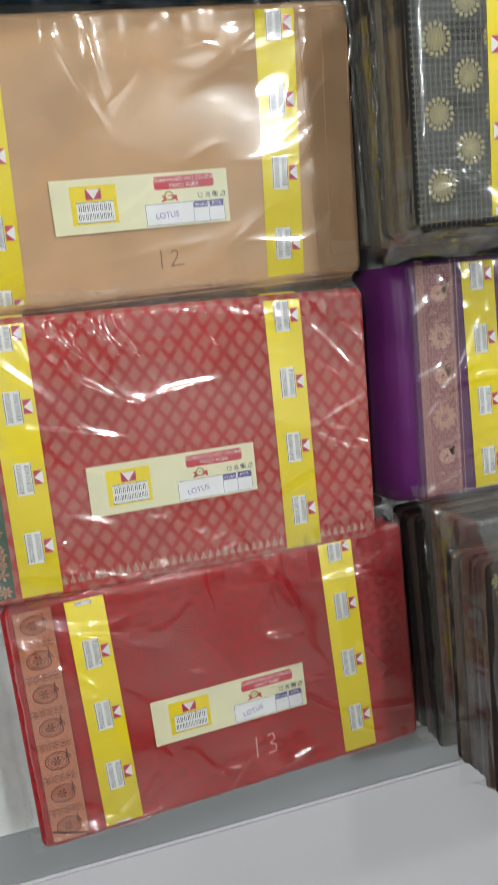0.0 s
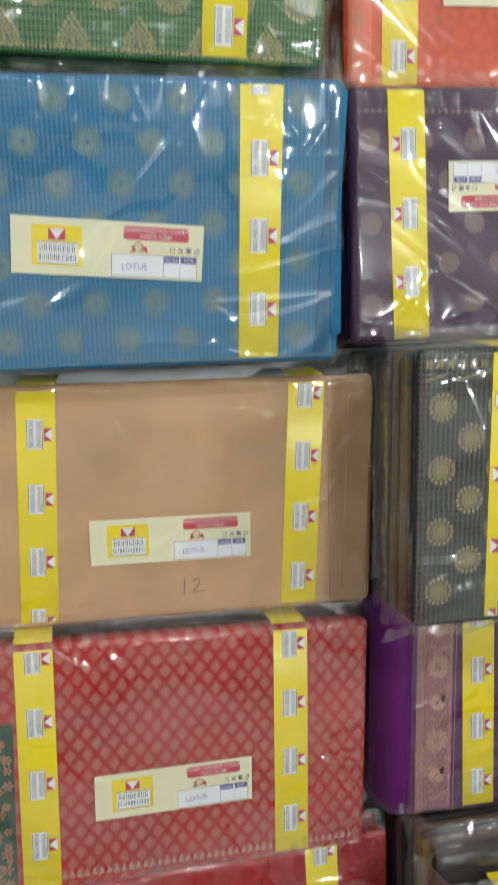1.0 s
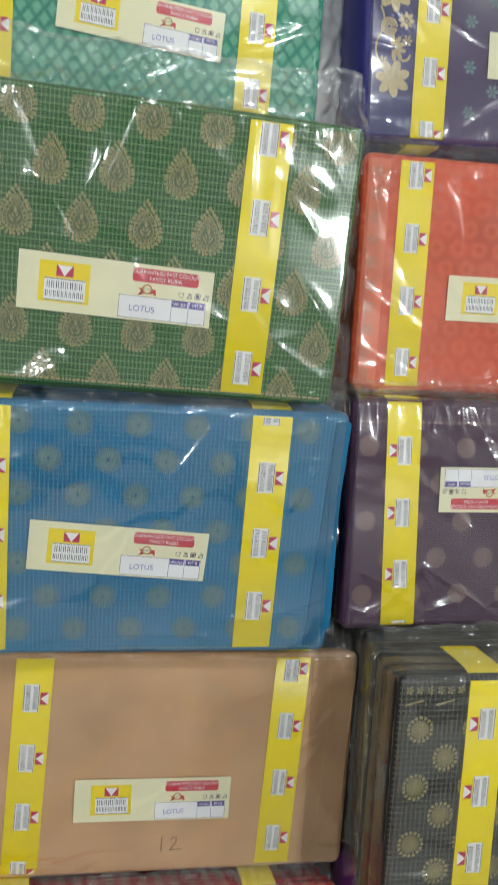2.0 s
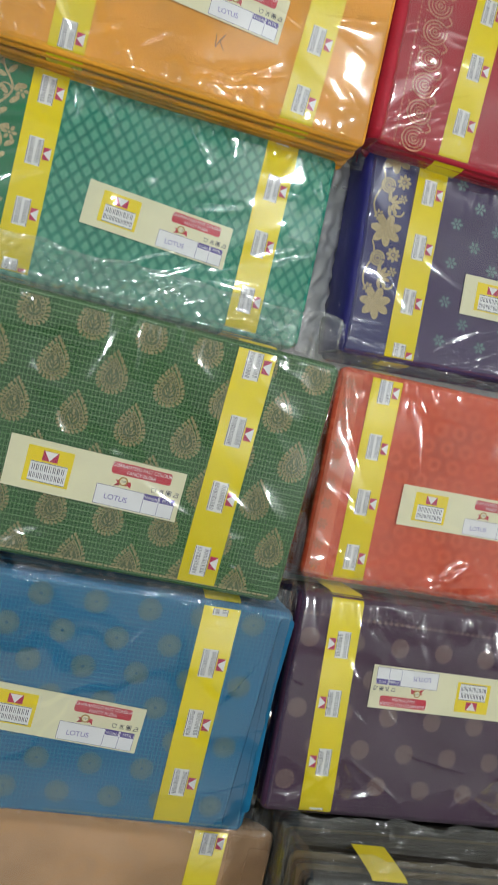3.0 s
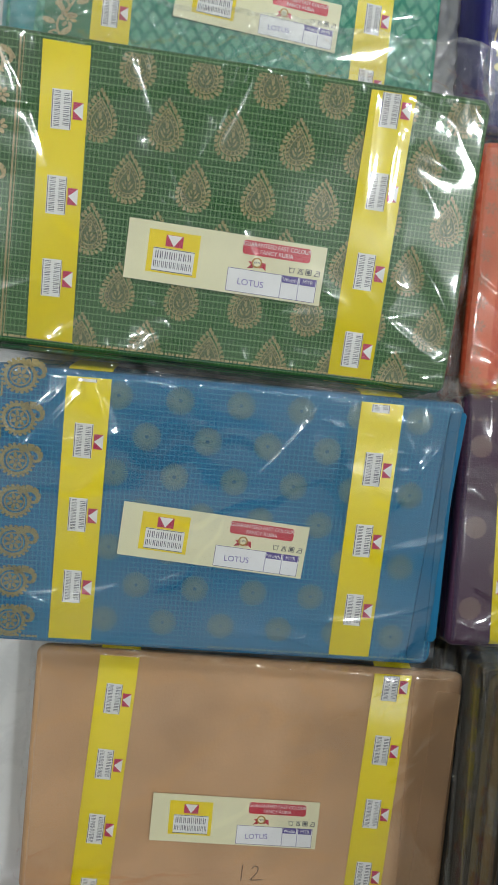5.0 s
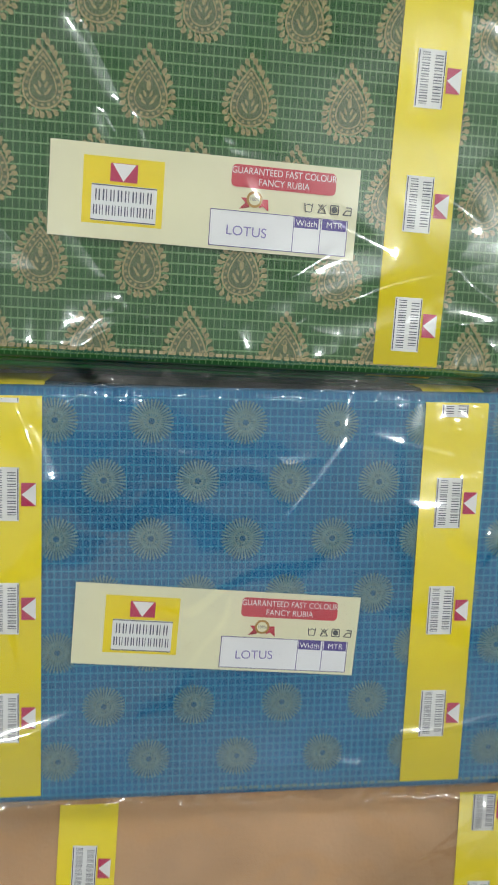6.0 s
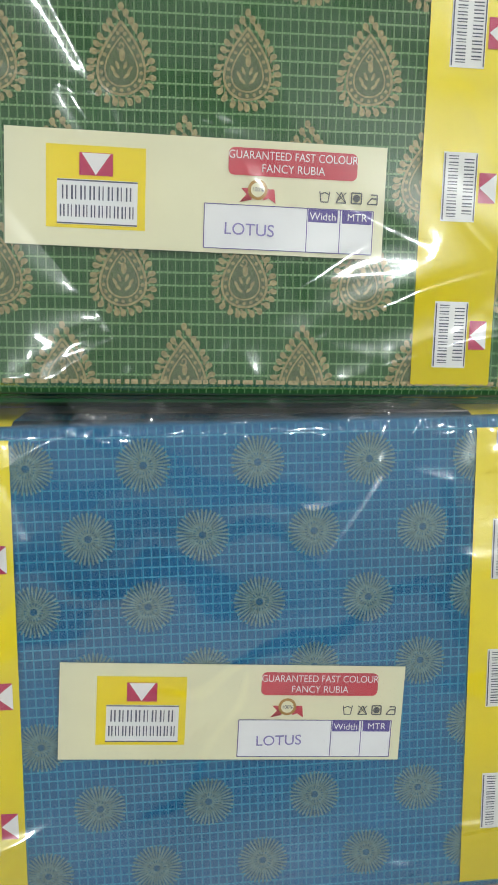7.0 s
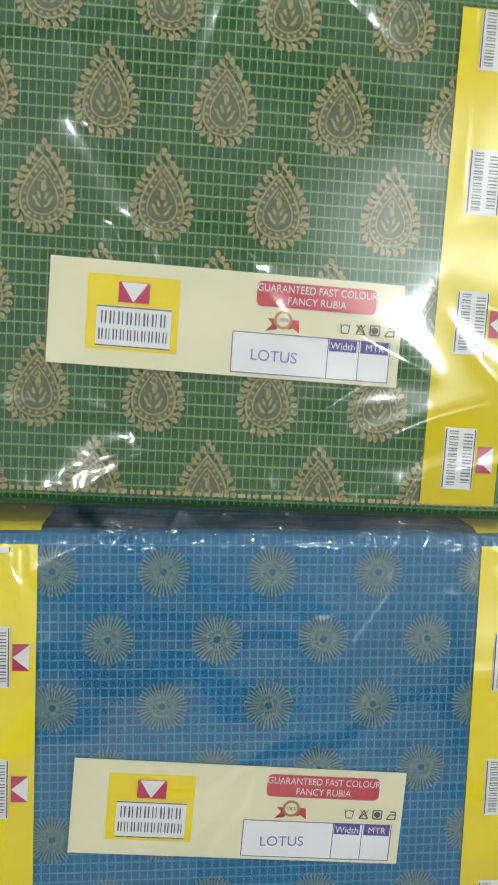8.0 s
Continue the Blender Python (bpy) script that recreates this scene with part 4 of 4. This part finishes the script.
def deco_blue(root, w, d, t, oy):
    side_fold(root, BLUE_PLAIN, 0.160, w / 2 - 0.003, d, t, -2.5)
    side_fold(root, BLUE_PLAIN, 0.166, w / 2 - 0.001, d - 0.03, t + 0.0008, 2.0)
    field(root, motif_rays, ZARI_DULL, t, (-0.120, w / 2 - 0.012, -d / 2 + 0.002, d / 2 - 0.012, d), (0.0085, 0.087), (0.0445, 0.0285), oy, (lambda bm, x, y, z: dot(bm, x, y, 0.0094, 0.0094, z, 20), FILL_BLUE))
    def draw(bm, z):
        for k in range(7):
            motif_paisley(bm, -0.1475, 0.097 - oy - k * 0.0308, z, 0.0125, 1)
            stroke(bm, [(-0.176, 0.084 - oy - k * 0.0308), (-0.163, 0.080 - oy - k * 0.0308), (-0.163, 0.090 - oy - k * 0.0308)], 0.0012, z)
    drawn(root, "woven_pattern", ZARI, t, draw, 0.0005)
    hem(root, ZARI, t, d, -0.17, -0.13)
    hem(root, ZARI_DULL, t, d, 0.0, 0.16)


def deco_green(root, w, d, t, oy):
    field(root, motif_drop, ZARI, t, (-0.128, w / 2 - 0.006, -d / 2 - 0.002, d / 2 - 0.010, d), (-0.0195, 0.021), (0.0455, 0.0375), oy, (lambda bm, x, y, z: poly(bm, drop_outline(x, y, 0.0240, 0.0356, 0.70), z), FILL_GREEN))
    panel(root, "border_line", ZARI, t, -0.1440, -0.1426, -d / 2 + 0.005, d / 2 - 0.005, 0.0003)
    panel(root, "border_line", ZARI, t, -0.1415, -0.1408, -d / 2 + 0.005, d / 2 - 0.005, 0.0003)
    def draw(bm, z):
        for k in range(3):
            y = 0.086 - oy - k * 0.074
            motif_paisley(bm, -0.160, y, z, 0.0105, 1)
            for a in range(4):
                motif_flower(bm, -0.160 + 0.006 * (-1) ** a, y - 0.022 - a * 0.010, z, 0.0062, 7)
        for k in range(90):
            dot(bm, -0.1735 + 0.0265 * (k * 0.618 % 1), -d / 2 + 0.010 + (d - 0.020) * (k * 0.381 % 1), 0.0022, 0.0010, z, 7, k * 1.3)
    drawn(root, "woven_pattern", ZARI_PALE, t, draw, 0.0005)
    hem(root, ZARI_PALE, t, d, -0.17, 0.17)


def deco_teal(root, w, d, t, oy):
    panel(root, "border", TEAL_DEEP, t, -0.152, -0.113, -d / 2 + 0.005, d / 2 - 0.005, 0.0002, "deep green border with a gold vine")
    drawn(root, "woven_pattern", ZARI_PALE, t, lambda bm, z: motif_vine(bm, -0.135, -d / 2 + 0.006, d / 2 - 0.006, z, 0.028, 3), 0.0005)
    loose_flap(root, w / 2 - 0.004, w / 2 + 0.028, -d / 2, d / 2 + 0.01, lambda u, v: t - 0.004 - 0.022 * u, 41, MILKY_SHEEN)


def deco_orange(root, w, d, t, oy):
    drawn(root, "pencil_mark", PENCIL, t, lambda bm, z: stroke(bm, [(0.014, -0.052 - oy), (0.015, -0.063 - oy), (0.018, -0.056 - oy), (0.022, -0.050 - oy), (0.018, -0.057 - oy), (0.023, -0.064 - oy)], 0.0008, z), 0.0005)


def deco_plum(root, w, d, t, oy):
    field(root, lambda bm, x, y, z: motif_medal(bm, x, y, z, 0.0098), ZARI_MAUVE, t, (-w / 2 + 0.012, w / 2 - 0.012, -d / 2 + 0.012, d / 2 - 0.012), (-0.046, -0.039), (0.046, 0.0335), oy, (lambda bm, x, y, z: dot(bm, x, y, 0.0085, 0.0085, z, 18), FILL_PLUM))
    bm = bmesh.new()
    for i in range(60):
        x = -0.172 + i * 0.0058
        poly(bm, [(x, d / 2 - 0.022), (x + 0.0022, d / 2 - 0.018), (x + 0.0044, d / 2 - 0.022)], t + 0.0004)
    part("woven_edge", bm, ZARI_MAUVE, root)


def deco_coral(root, w, d, t, oy):
    panel(root, "border", CORAL_STRIP, t, -w / 2 + 0.004, -0.154, -d / 2 + 0.005, d / 2 - 0.005, 0.0002, "paler salmon woven border")
    drawn(root, "woven_pattern", ZARI_ROSE, t, lambda bm, z: [motif_flower(bm, -0.166, -0.09 + k * 0.02, z, 0.006, 6) for k in range(10)])
    loose_flap(root, -w / 2 - 0.008, 0.03, -d / 2 - 0.016, -d / 2 + 0.004, lambda u, v: t - 0.020 + 0.022 * v, 46)


def deco_dark(root, w, d, t, oy):
    field(root, lambda bm, x, y, z: motif_medal(bm, x, y, z, 0.0112), ZARI, t, (-w / 2 + 0.010, w / 2 - 0.012, -d / 2 + 0.012, d / 2 - 0.022), (-0.159, 0.017), (0.046, 0.0235), oy, (lambda bm, x, y, z: dot(bm, x, y, 0.0070, 0.0070, z, 18), FILL_DARK))
    bm = bmesh.new()
    rnd = random.Random(2)
    for i in range(40):
        x = -0.170 + i * 0.0085
        motif_flower(bm, x, d / 2 - 0.012, t + 0.0004, 0.0036, 5)
        if i % 3 == 0:
            strip(bm, (x - 0.003, d / 2 - 0.020 - rnd.uniform(0, 0.004)), (x + 0.012, d / 2 - 0.020), 0.0014, t + 0.0004)
    part("woven_edge", bm, ZARI, root)
    loose_flap(root, -w / 2 - 0.014, 0.02, -d / 2 - 0.020, -d / 2 + 0.002, lambda u, v: t - 0.030 + 0.026 * v, 42)


def deco_violet(root, w, d, t, oy):
    field(root, lambda bm, x, y, z: motif_flower(bm, x, y, z, 0.0068, 6), ZARI_DULL, t, (-0.09, w / 2 - 0.012, -d / 2 + 0.012, d / 2 - 0.012), (-0.0755, 0.036), (0.046, 0.020), oy)
    panel(root, "border", NAVY, t, -w / 2 + 0.004, -0.128, -d / 2 + 0.005, d / 2 - 0.005, 0.0002, "navy border with pale gold flowers")
    def draw(bm, z):
        for k in range(4):
            y = 0.088 - oy - k * 0.0735
            if y < -d / 2 + 0.01:
                continue
            for a in range(7):
                an = radians(a * 51 - 30)
                dot(bm, -0.150 + 0.0092 * math.cos(an), y + 0.0092 * math.sin(an), 0.0076, 0.0044, z, 10, an)
            dot(bm, -0.151, y, 0.0030, 0.0030, z, 8)
            if y - 0.06 < -d / 2:
                continue
            motif_flower(bm, -0.1385, y - 0.023, z, 0.0080, 8)
            motif_flower(bm, -0.1600, y - 0.060, z, 0.0060, 7)
            motif_flower(bm, -0.1370, y - 0.040, z, 0.0052, 6)
            for r in (0.0072, 0.0048, 0.0024):
                ring = [(-0.1545 + r * math.cos(q * 0.55), y - 0.029 + r * math.sin(q * 0.55)) for q in range(12)]
                stroke(bm, ring, 0.0018, z)
            for a in range(6):
                an = radians(-80 + a * 34)
                dot(bm, -0.151 + 0.008 * math.cos(an), y - 0.047 + 0.007 * math.sin(an), 0.0054, 0.0021, z, 8, an)
            tail = [(-0.140 + 0.0058 * math.cos(q * 0.5), y - 0.052 - 0.0058 * math.sin(q * 0.5)) for q in range(9)]
            stroke(bm, tail, 0.0021, z)
            stem = [(-0.163 + 0.004 * math.sin(q * 0.8), y - 0.012 - q * 0.0062) for q in range(9)]
            stroke(bm, stem, 0.0017, z)
    drawn(root, "woven_pattern", ZARI_PALE, t, draw, 0.0005)


def deco_rose(root, w, d, t, oy):
    def draw(bm, z):
        for k in range(8):
            y = -0.094 + k * 0.0262
            for r, wd in ((0.0122, 0.0017), (0.0088, 0.0013), (0.0052, 0.0013), (0.0022, 0.0016)):
                stroke(bm, [(-0.141 + r * math.cos(q * 0.32 + 0.8), y + r * 0.95 * math.sin(q * 0.32 + 0.8)) for q in range(19)], wd, z)
            stroke(bm, [(-0.131 + 0.0050 * math.sin(q * 0.5), y + 0.008 + 0.0016 * q) for q in range(7)], 0.0020, z)
            for q in range(3):
                dot(bm, -0.1535, y + 0.008 * (q - 1), 0.0016, 0.0010, z, 6, q)
        for k in range(40):
            dot(bm, -0.160, -0.1 + k * 0.005, 0.0011, 0.0016, z, 5)
    drawn(root, "woven_pattern", ZARI_ROSE, t, draw, 0.0005)


def deco_purple(root, w, d, t, oy):
    panel(root, "border", PINK_WEAVE, t, -0.168, -0.132, -d / 2 + 0.005, d / 2 - 0.005, 0.0002, "dense rose gold woven border")
    cores = []

    def draw(bm, z):
        for k in range(4):
            y = 0.077 - oy - k * 0.072
            if y > -d / 2 + 0.012:
                motif_mango(bm, -0.1465, y, z, 0.0080, 1)
                cores.append((-0.1470, y))
            if y - 0.037 > -d / 2 + 0.012:
                motif_flower(bm, -0.147, y - 0.037, z, 0.0122, 10)
                cores.append((-0.147, y - 0.037))
            for a in range(14):
                fx, fy = -0.1535 + 0.0185 * (a * 0.618 % 1), y - 0.016 - 0.040 * (a // 7) - 0.009 * (a * 0.381 % 1)
                if fy > -d / 2 + 0.008:
                    r = 0.0019
                    stroke(bm, [(fx + r * math.cos(q * 0.8 + a), fy + r * (1 - q / 12) * math.sin(q * 0.8 + a)) for q in range(8)], 0.0008, z)
                    dot(bm, fx + 0.003, fy, 0.0016, 0.0008, z, 6, a)
        for k in range(70):
            y = -0.103 + k * 0.003
            for off in (0.0, 0.0035):
                stroke(bm, [(-0.168 + off, y), (-0.1655 + off, y + 0.0018), (-0.164 + off, y)], 0.0008, z)
            dot(bm, -0.1295, y, 0.0007, 0.0011, z, 5)
            dot(bm, -0.1345, y, 0.0011, 0.0011, z, 5)
    drawn(root, "woven_pattern", ZARI_PINK, t, draw, 0.0005)
    drawn(root, "motif_core", PINK_WEAVE, t, lambda bm, z: [dot(bm, cx, cy, 0.0022, 0.0012, z, 9, 0.7) for cx, cy in cores], 0.0007)
    loose_flap(root, -0.13, 0.05, -d / 2 - 0.018, -d / 2 + 0.004, lambda u, v: t - 0.024 + 0.026 * v, 45)


def deco_brown(root, w, d, t, oy):
    def draw(bm, z):
        rnd = random.Random(8)
        for k in range(40):
            motif_flower(bm, rnd.uniform(-0.172, -0.10), d / 2 - rnd.uniform(0.005, 0.035), z, 0.0055, 6)
    drawn(root, "woven_pattern", ZARI, t, draw, 0.0005)


# ---- hidden lower packets of the higher stacks ----
def lower(label, c, z, yaw, sx, sy, w, d, t, mats, seed):
    return packet(label, c, z, yaw, sx, sy, w, d, t, mats, layers=6, seed=seed, flap=0.02, fan=0.0)


lower("black silk pieces in a clear bag under another packet", (0.280, 0.138), 0.912, 4.5, 0.0, 0.02, 0.356, 0.213, 0.066, (DARK_SIDE, DARK_SIDE, DARK_SIDE, OLIVE_EDGE), 21)
lower("black silk pieces in a clear bag on the counter", (0.278, 0.136), 0.845, 3.0, 0.0, 0.0, 0.354, 0.212, 0.069, (DARK_SIDE, DARK_SIDE, DARK_SIDE, OLIVE_EDGE), 22)
lower("blue silk pieces in a clear bag on the counter", (-0.135, 0.330), 0.832, 3.0, 0.0, 0.0, 0.350, 0.200, 0.056, (BLUE,), 23)
lower("green silk pieces in a clear bag on the counter", (-0.171, 0.552), 0.836, 3.0, 0.0, 0.0, 0.350, 0.195, 0.060, (GREEN,), 24)
lower("green silk pieces in a clear bag under another packet", (-0.171, 0.536), 0.883, 2.0, 0.0, 0.1, 0.354, 0.205, 0.040, (GREEN,), 25)
lower("orange cotton pieces in a clear bag on the counter", (-0.178, 0.990), 0.838, 3.0, -0.02, 0.03, 0.340, 0.200, 0.056, (ORANGE,), 26)
lower("rose silk pieces in a clear bag on the counter", (0.182, 1.000), 0.819, 5.0, 0.0, 0.0, 0.352, 0.205, 0.043, (ROSE,), 27)
lower("dark brown silk pieces in a clear bag on the counter", (0.346, -0.328), 0.850, 4.5, 0.0, 0.0, 0.362, 0.236, 0.074, (BROWN, BROWN, BROWN_EDGE), 28)
lower("dark brown silk pieces with a gold edge between two packets", (0.336, -0.300), 0.922, 4.0, 0.0, 0.0, 0.354, 0.215, 0.070, (BROWN, BROWN, BROWN_EDGE), 29)

# ---- the packets in view ----
packet("plain tan cotton pieces in a clear bag with yellow bands", (-0.075, 0.089), 0.8459, 4.0, 0.0187, 0.095, 0.356, 0.213, 0.066, (TAN,), seed=3, oy=0.007, fan=0.024,
       bands=((-0.116, 0.047, 0.073, False), (0.1128, 0.037, 0.043, False)), tag=(-0.0740, -0.0042, -0.4, 3), decorate=deco_tan, wrinkle=0.6)
packet("red trellis-woven silk pieces in a clear bag", (-0.071, -0.131), 0.860, 2.0, -0.05, 0.0, 0.362, 0.224, 0.076, (RED,), seed=4, oy=0.002, fan=0.022,
       bands=((-0.1165, -0.013, 0.046, False), (0.1075, -0.018, 0.040, False)), tag=(-0.070, -0.008, 0.8, 6), decorate=deco_red, milky=1.35, wrinkle=1.1)
packet("crimson silk pieces with a rose border in a clear bag", (-0.032, -0.343), 0.858, 3.9, -0.06, 0.0, 0.357, 0.215, 0.070, (CRIMSON,), seed=34, wrinkle=1.7, milky=1.1,
       bands=((-0.111, -0.02, 0.055, False), (0.113, -0.03, 0.042, False)), tag=(-0.073, -0.001, 0, 10), decorate=deco_crimson, skirt=0.026)
packet("blue checked silk pieces with round gold suns in a bag", (-0.135, 0.316), 0.9165, 4.4, 0.002, 0.20, 0.352, 0.210, 0.070, (BLUE,), seed=6, oy=-0.002,
       bands=((-0.1035, 0.015, 0.052, False), (0.1115, 0.010, 0.048, False)), tag=(-0.0711, 0.0095, -4, 2), decorate=deco_blue, milky=1.25, wrinkle=1.0)
packet("green checked silk pieces with gold tear motifs", (-0.171, 0.524), 0.957, 2.7, 0.0, 0.2, 0.361, 0.208, 0.062, (GREEN, GREEN_SIDE), seed=21, oy=0.0035, fan=0.012,
       bands=((-0.111, -0.02, 0.004, False), (0.109, 0.012, -0.020, False)), tag=(-0.061, -0.004, -1.2, -1), decorate=deco_green, flap=0.036, wrinkle=0.70, milky=0.8, lift=0.036)
packet("teal trellis silk pieces with a gold vine border", (-0.187, 0.759), 0.8486, 3.4, -0.0475, 0.0465, 0.364, 0.206, 0.052, (TEAL,), seed=8, oy=0.002,
       bands=((-0.0985, 0.0, 0.070, False), (0.123, 0.02, 0.045, False)), tag=(-0.0463, 0.0041, -3.3, 2), decorate=deco_teal, milky=0.8, roll=(TEAL_EDGE, 0.020, 0.013))
packet("plain orange cotton pieces in a clear bag", (-0.178, 0.959), 0.901, 4.0, -0.03, 0.1, 0.345, 0.222, 0.060, (ORANGE,), seed=9, oy=0.001, fan=0.014,
       bands=((-0.108, 0.02, -0.037, False), (0.108, 0.06, -0.085, False)), tag=(-0.0665, 0.0073, -4.5, 3), decorate=deco_orange, wrinkle=0.8)
packet("plum checked silk pieces with small round motifs", (0.238, 0.357), 0.879, 5.0, 0.0, 0.03, 0.358, 0.209, 0.100, (PLUM,), seed=10,
       bands=((-0.128, -0.017, 0.058, True), (0.112, 0.0, 0.05, True)), tag=(0.047, 0.003, 180, 2), decorate=deco_plum)
packet("vermilion silk pieces in a clear bag with yellow bands", (0.228, 0.576), 0.855, 5.0, 0.0, 0.1, 0.358, 0.211, 0.070, (CORAL,), seed=11, oy=-0.003, fan=0.014,
       bands=((-0.129, 0.0, 0.086, False), (0.110, 0.0, 0.05, False)), tag=(-0.091, 0.0, 0.0, 3), decorate=deco_coral, wrinkle=0.8)
packet("black checked silk pieces with beige medallions", (0.267, 0.140), 0.981, 3.7, 0.0, 0.05, 0.358, 0.213, 0.066, (DARK, DARK_SIDE, DARK_SIDE, OLIVE_EDGE), seed=12, oy=0.001,
       bands=((-0.105, 0.0, 0.012, True), (0.110, 0.0, 0.03, True)), decorate=deco_dark)
packet("violet silk pieces with a navy floral border", (0.205, 0.812), 0.851, 6.8, 0.0, 0.05, 0.358, 0.213, 0.070, (VIOLET, NAVY), seed=13, oy=-0.008,
       bands=((-0.112, 0.036, 0.060, False), (0.110, 0.0, 0.03, False)), tag=(-0.058, -0.012, -1.0, 3), decorate=deco_violet, roll=(NAVY, 0.012, 0.004))
packet("rose red silk pieces with a paisley border", (0.181, 0.993), 0.890, 4.0, 0.0, 0.05, 0.358, 0.213, 0.070, (ROSE,), seed=14, fan=0.014,
       bands=((-0.092, 0.05, -0.066, False), (0.110, 0.0, 0.03, False)), decorate=deco_rose, roll=(ROSE, 0.014, 0.002))
packet("purple silk pieces with a broad rose border", (0.322, -0.090), 0.860, 2.7, 0.0, 0.0, 0.358, 0.213, 0.083, (PURPLE,), seed=15,
       bands=((-0.106, -0.026, 0.034, False), (0.110, 0.0, 0.03, False)), decorate=deco_purple, roll=(PURPLE_SIDE, 0.020, -0.004))
packet("dark brown silk pieces in a clear bag", (0.322, -0.308), 0.992, 3.0, 0.0, 0.0, 0.358, 0.195, 0.068, (BROWN, BROWN, BROWN_EDGE), seed=16, flap=0.03,
       bands=((-0.105, 0.0, 0.03, False), (0.110, 0.0, 0.03, False)), decorate=deco_brown)
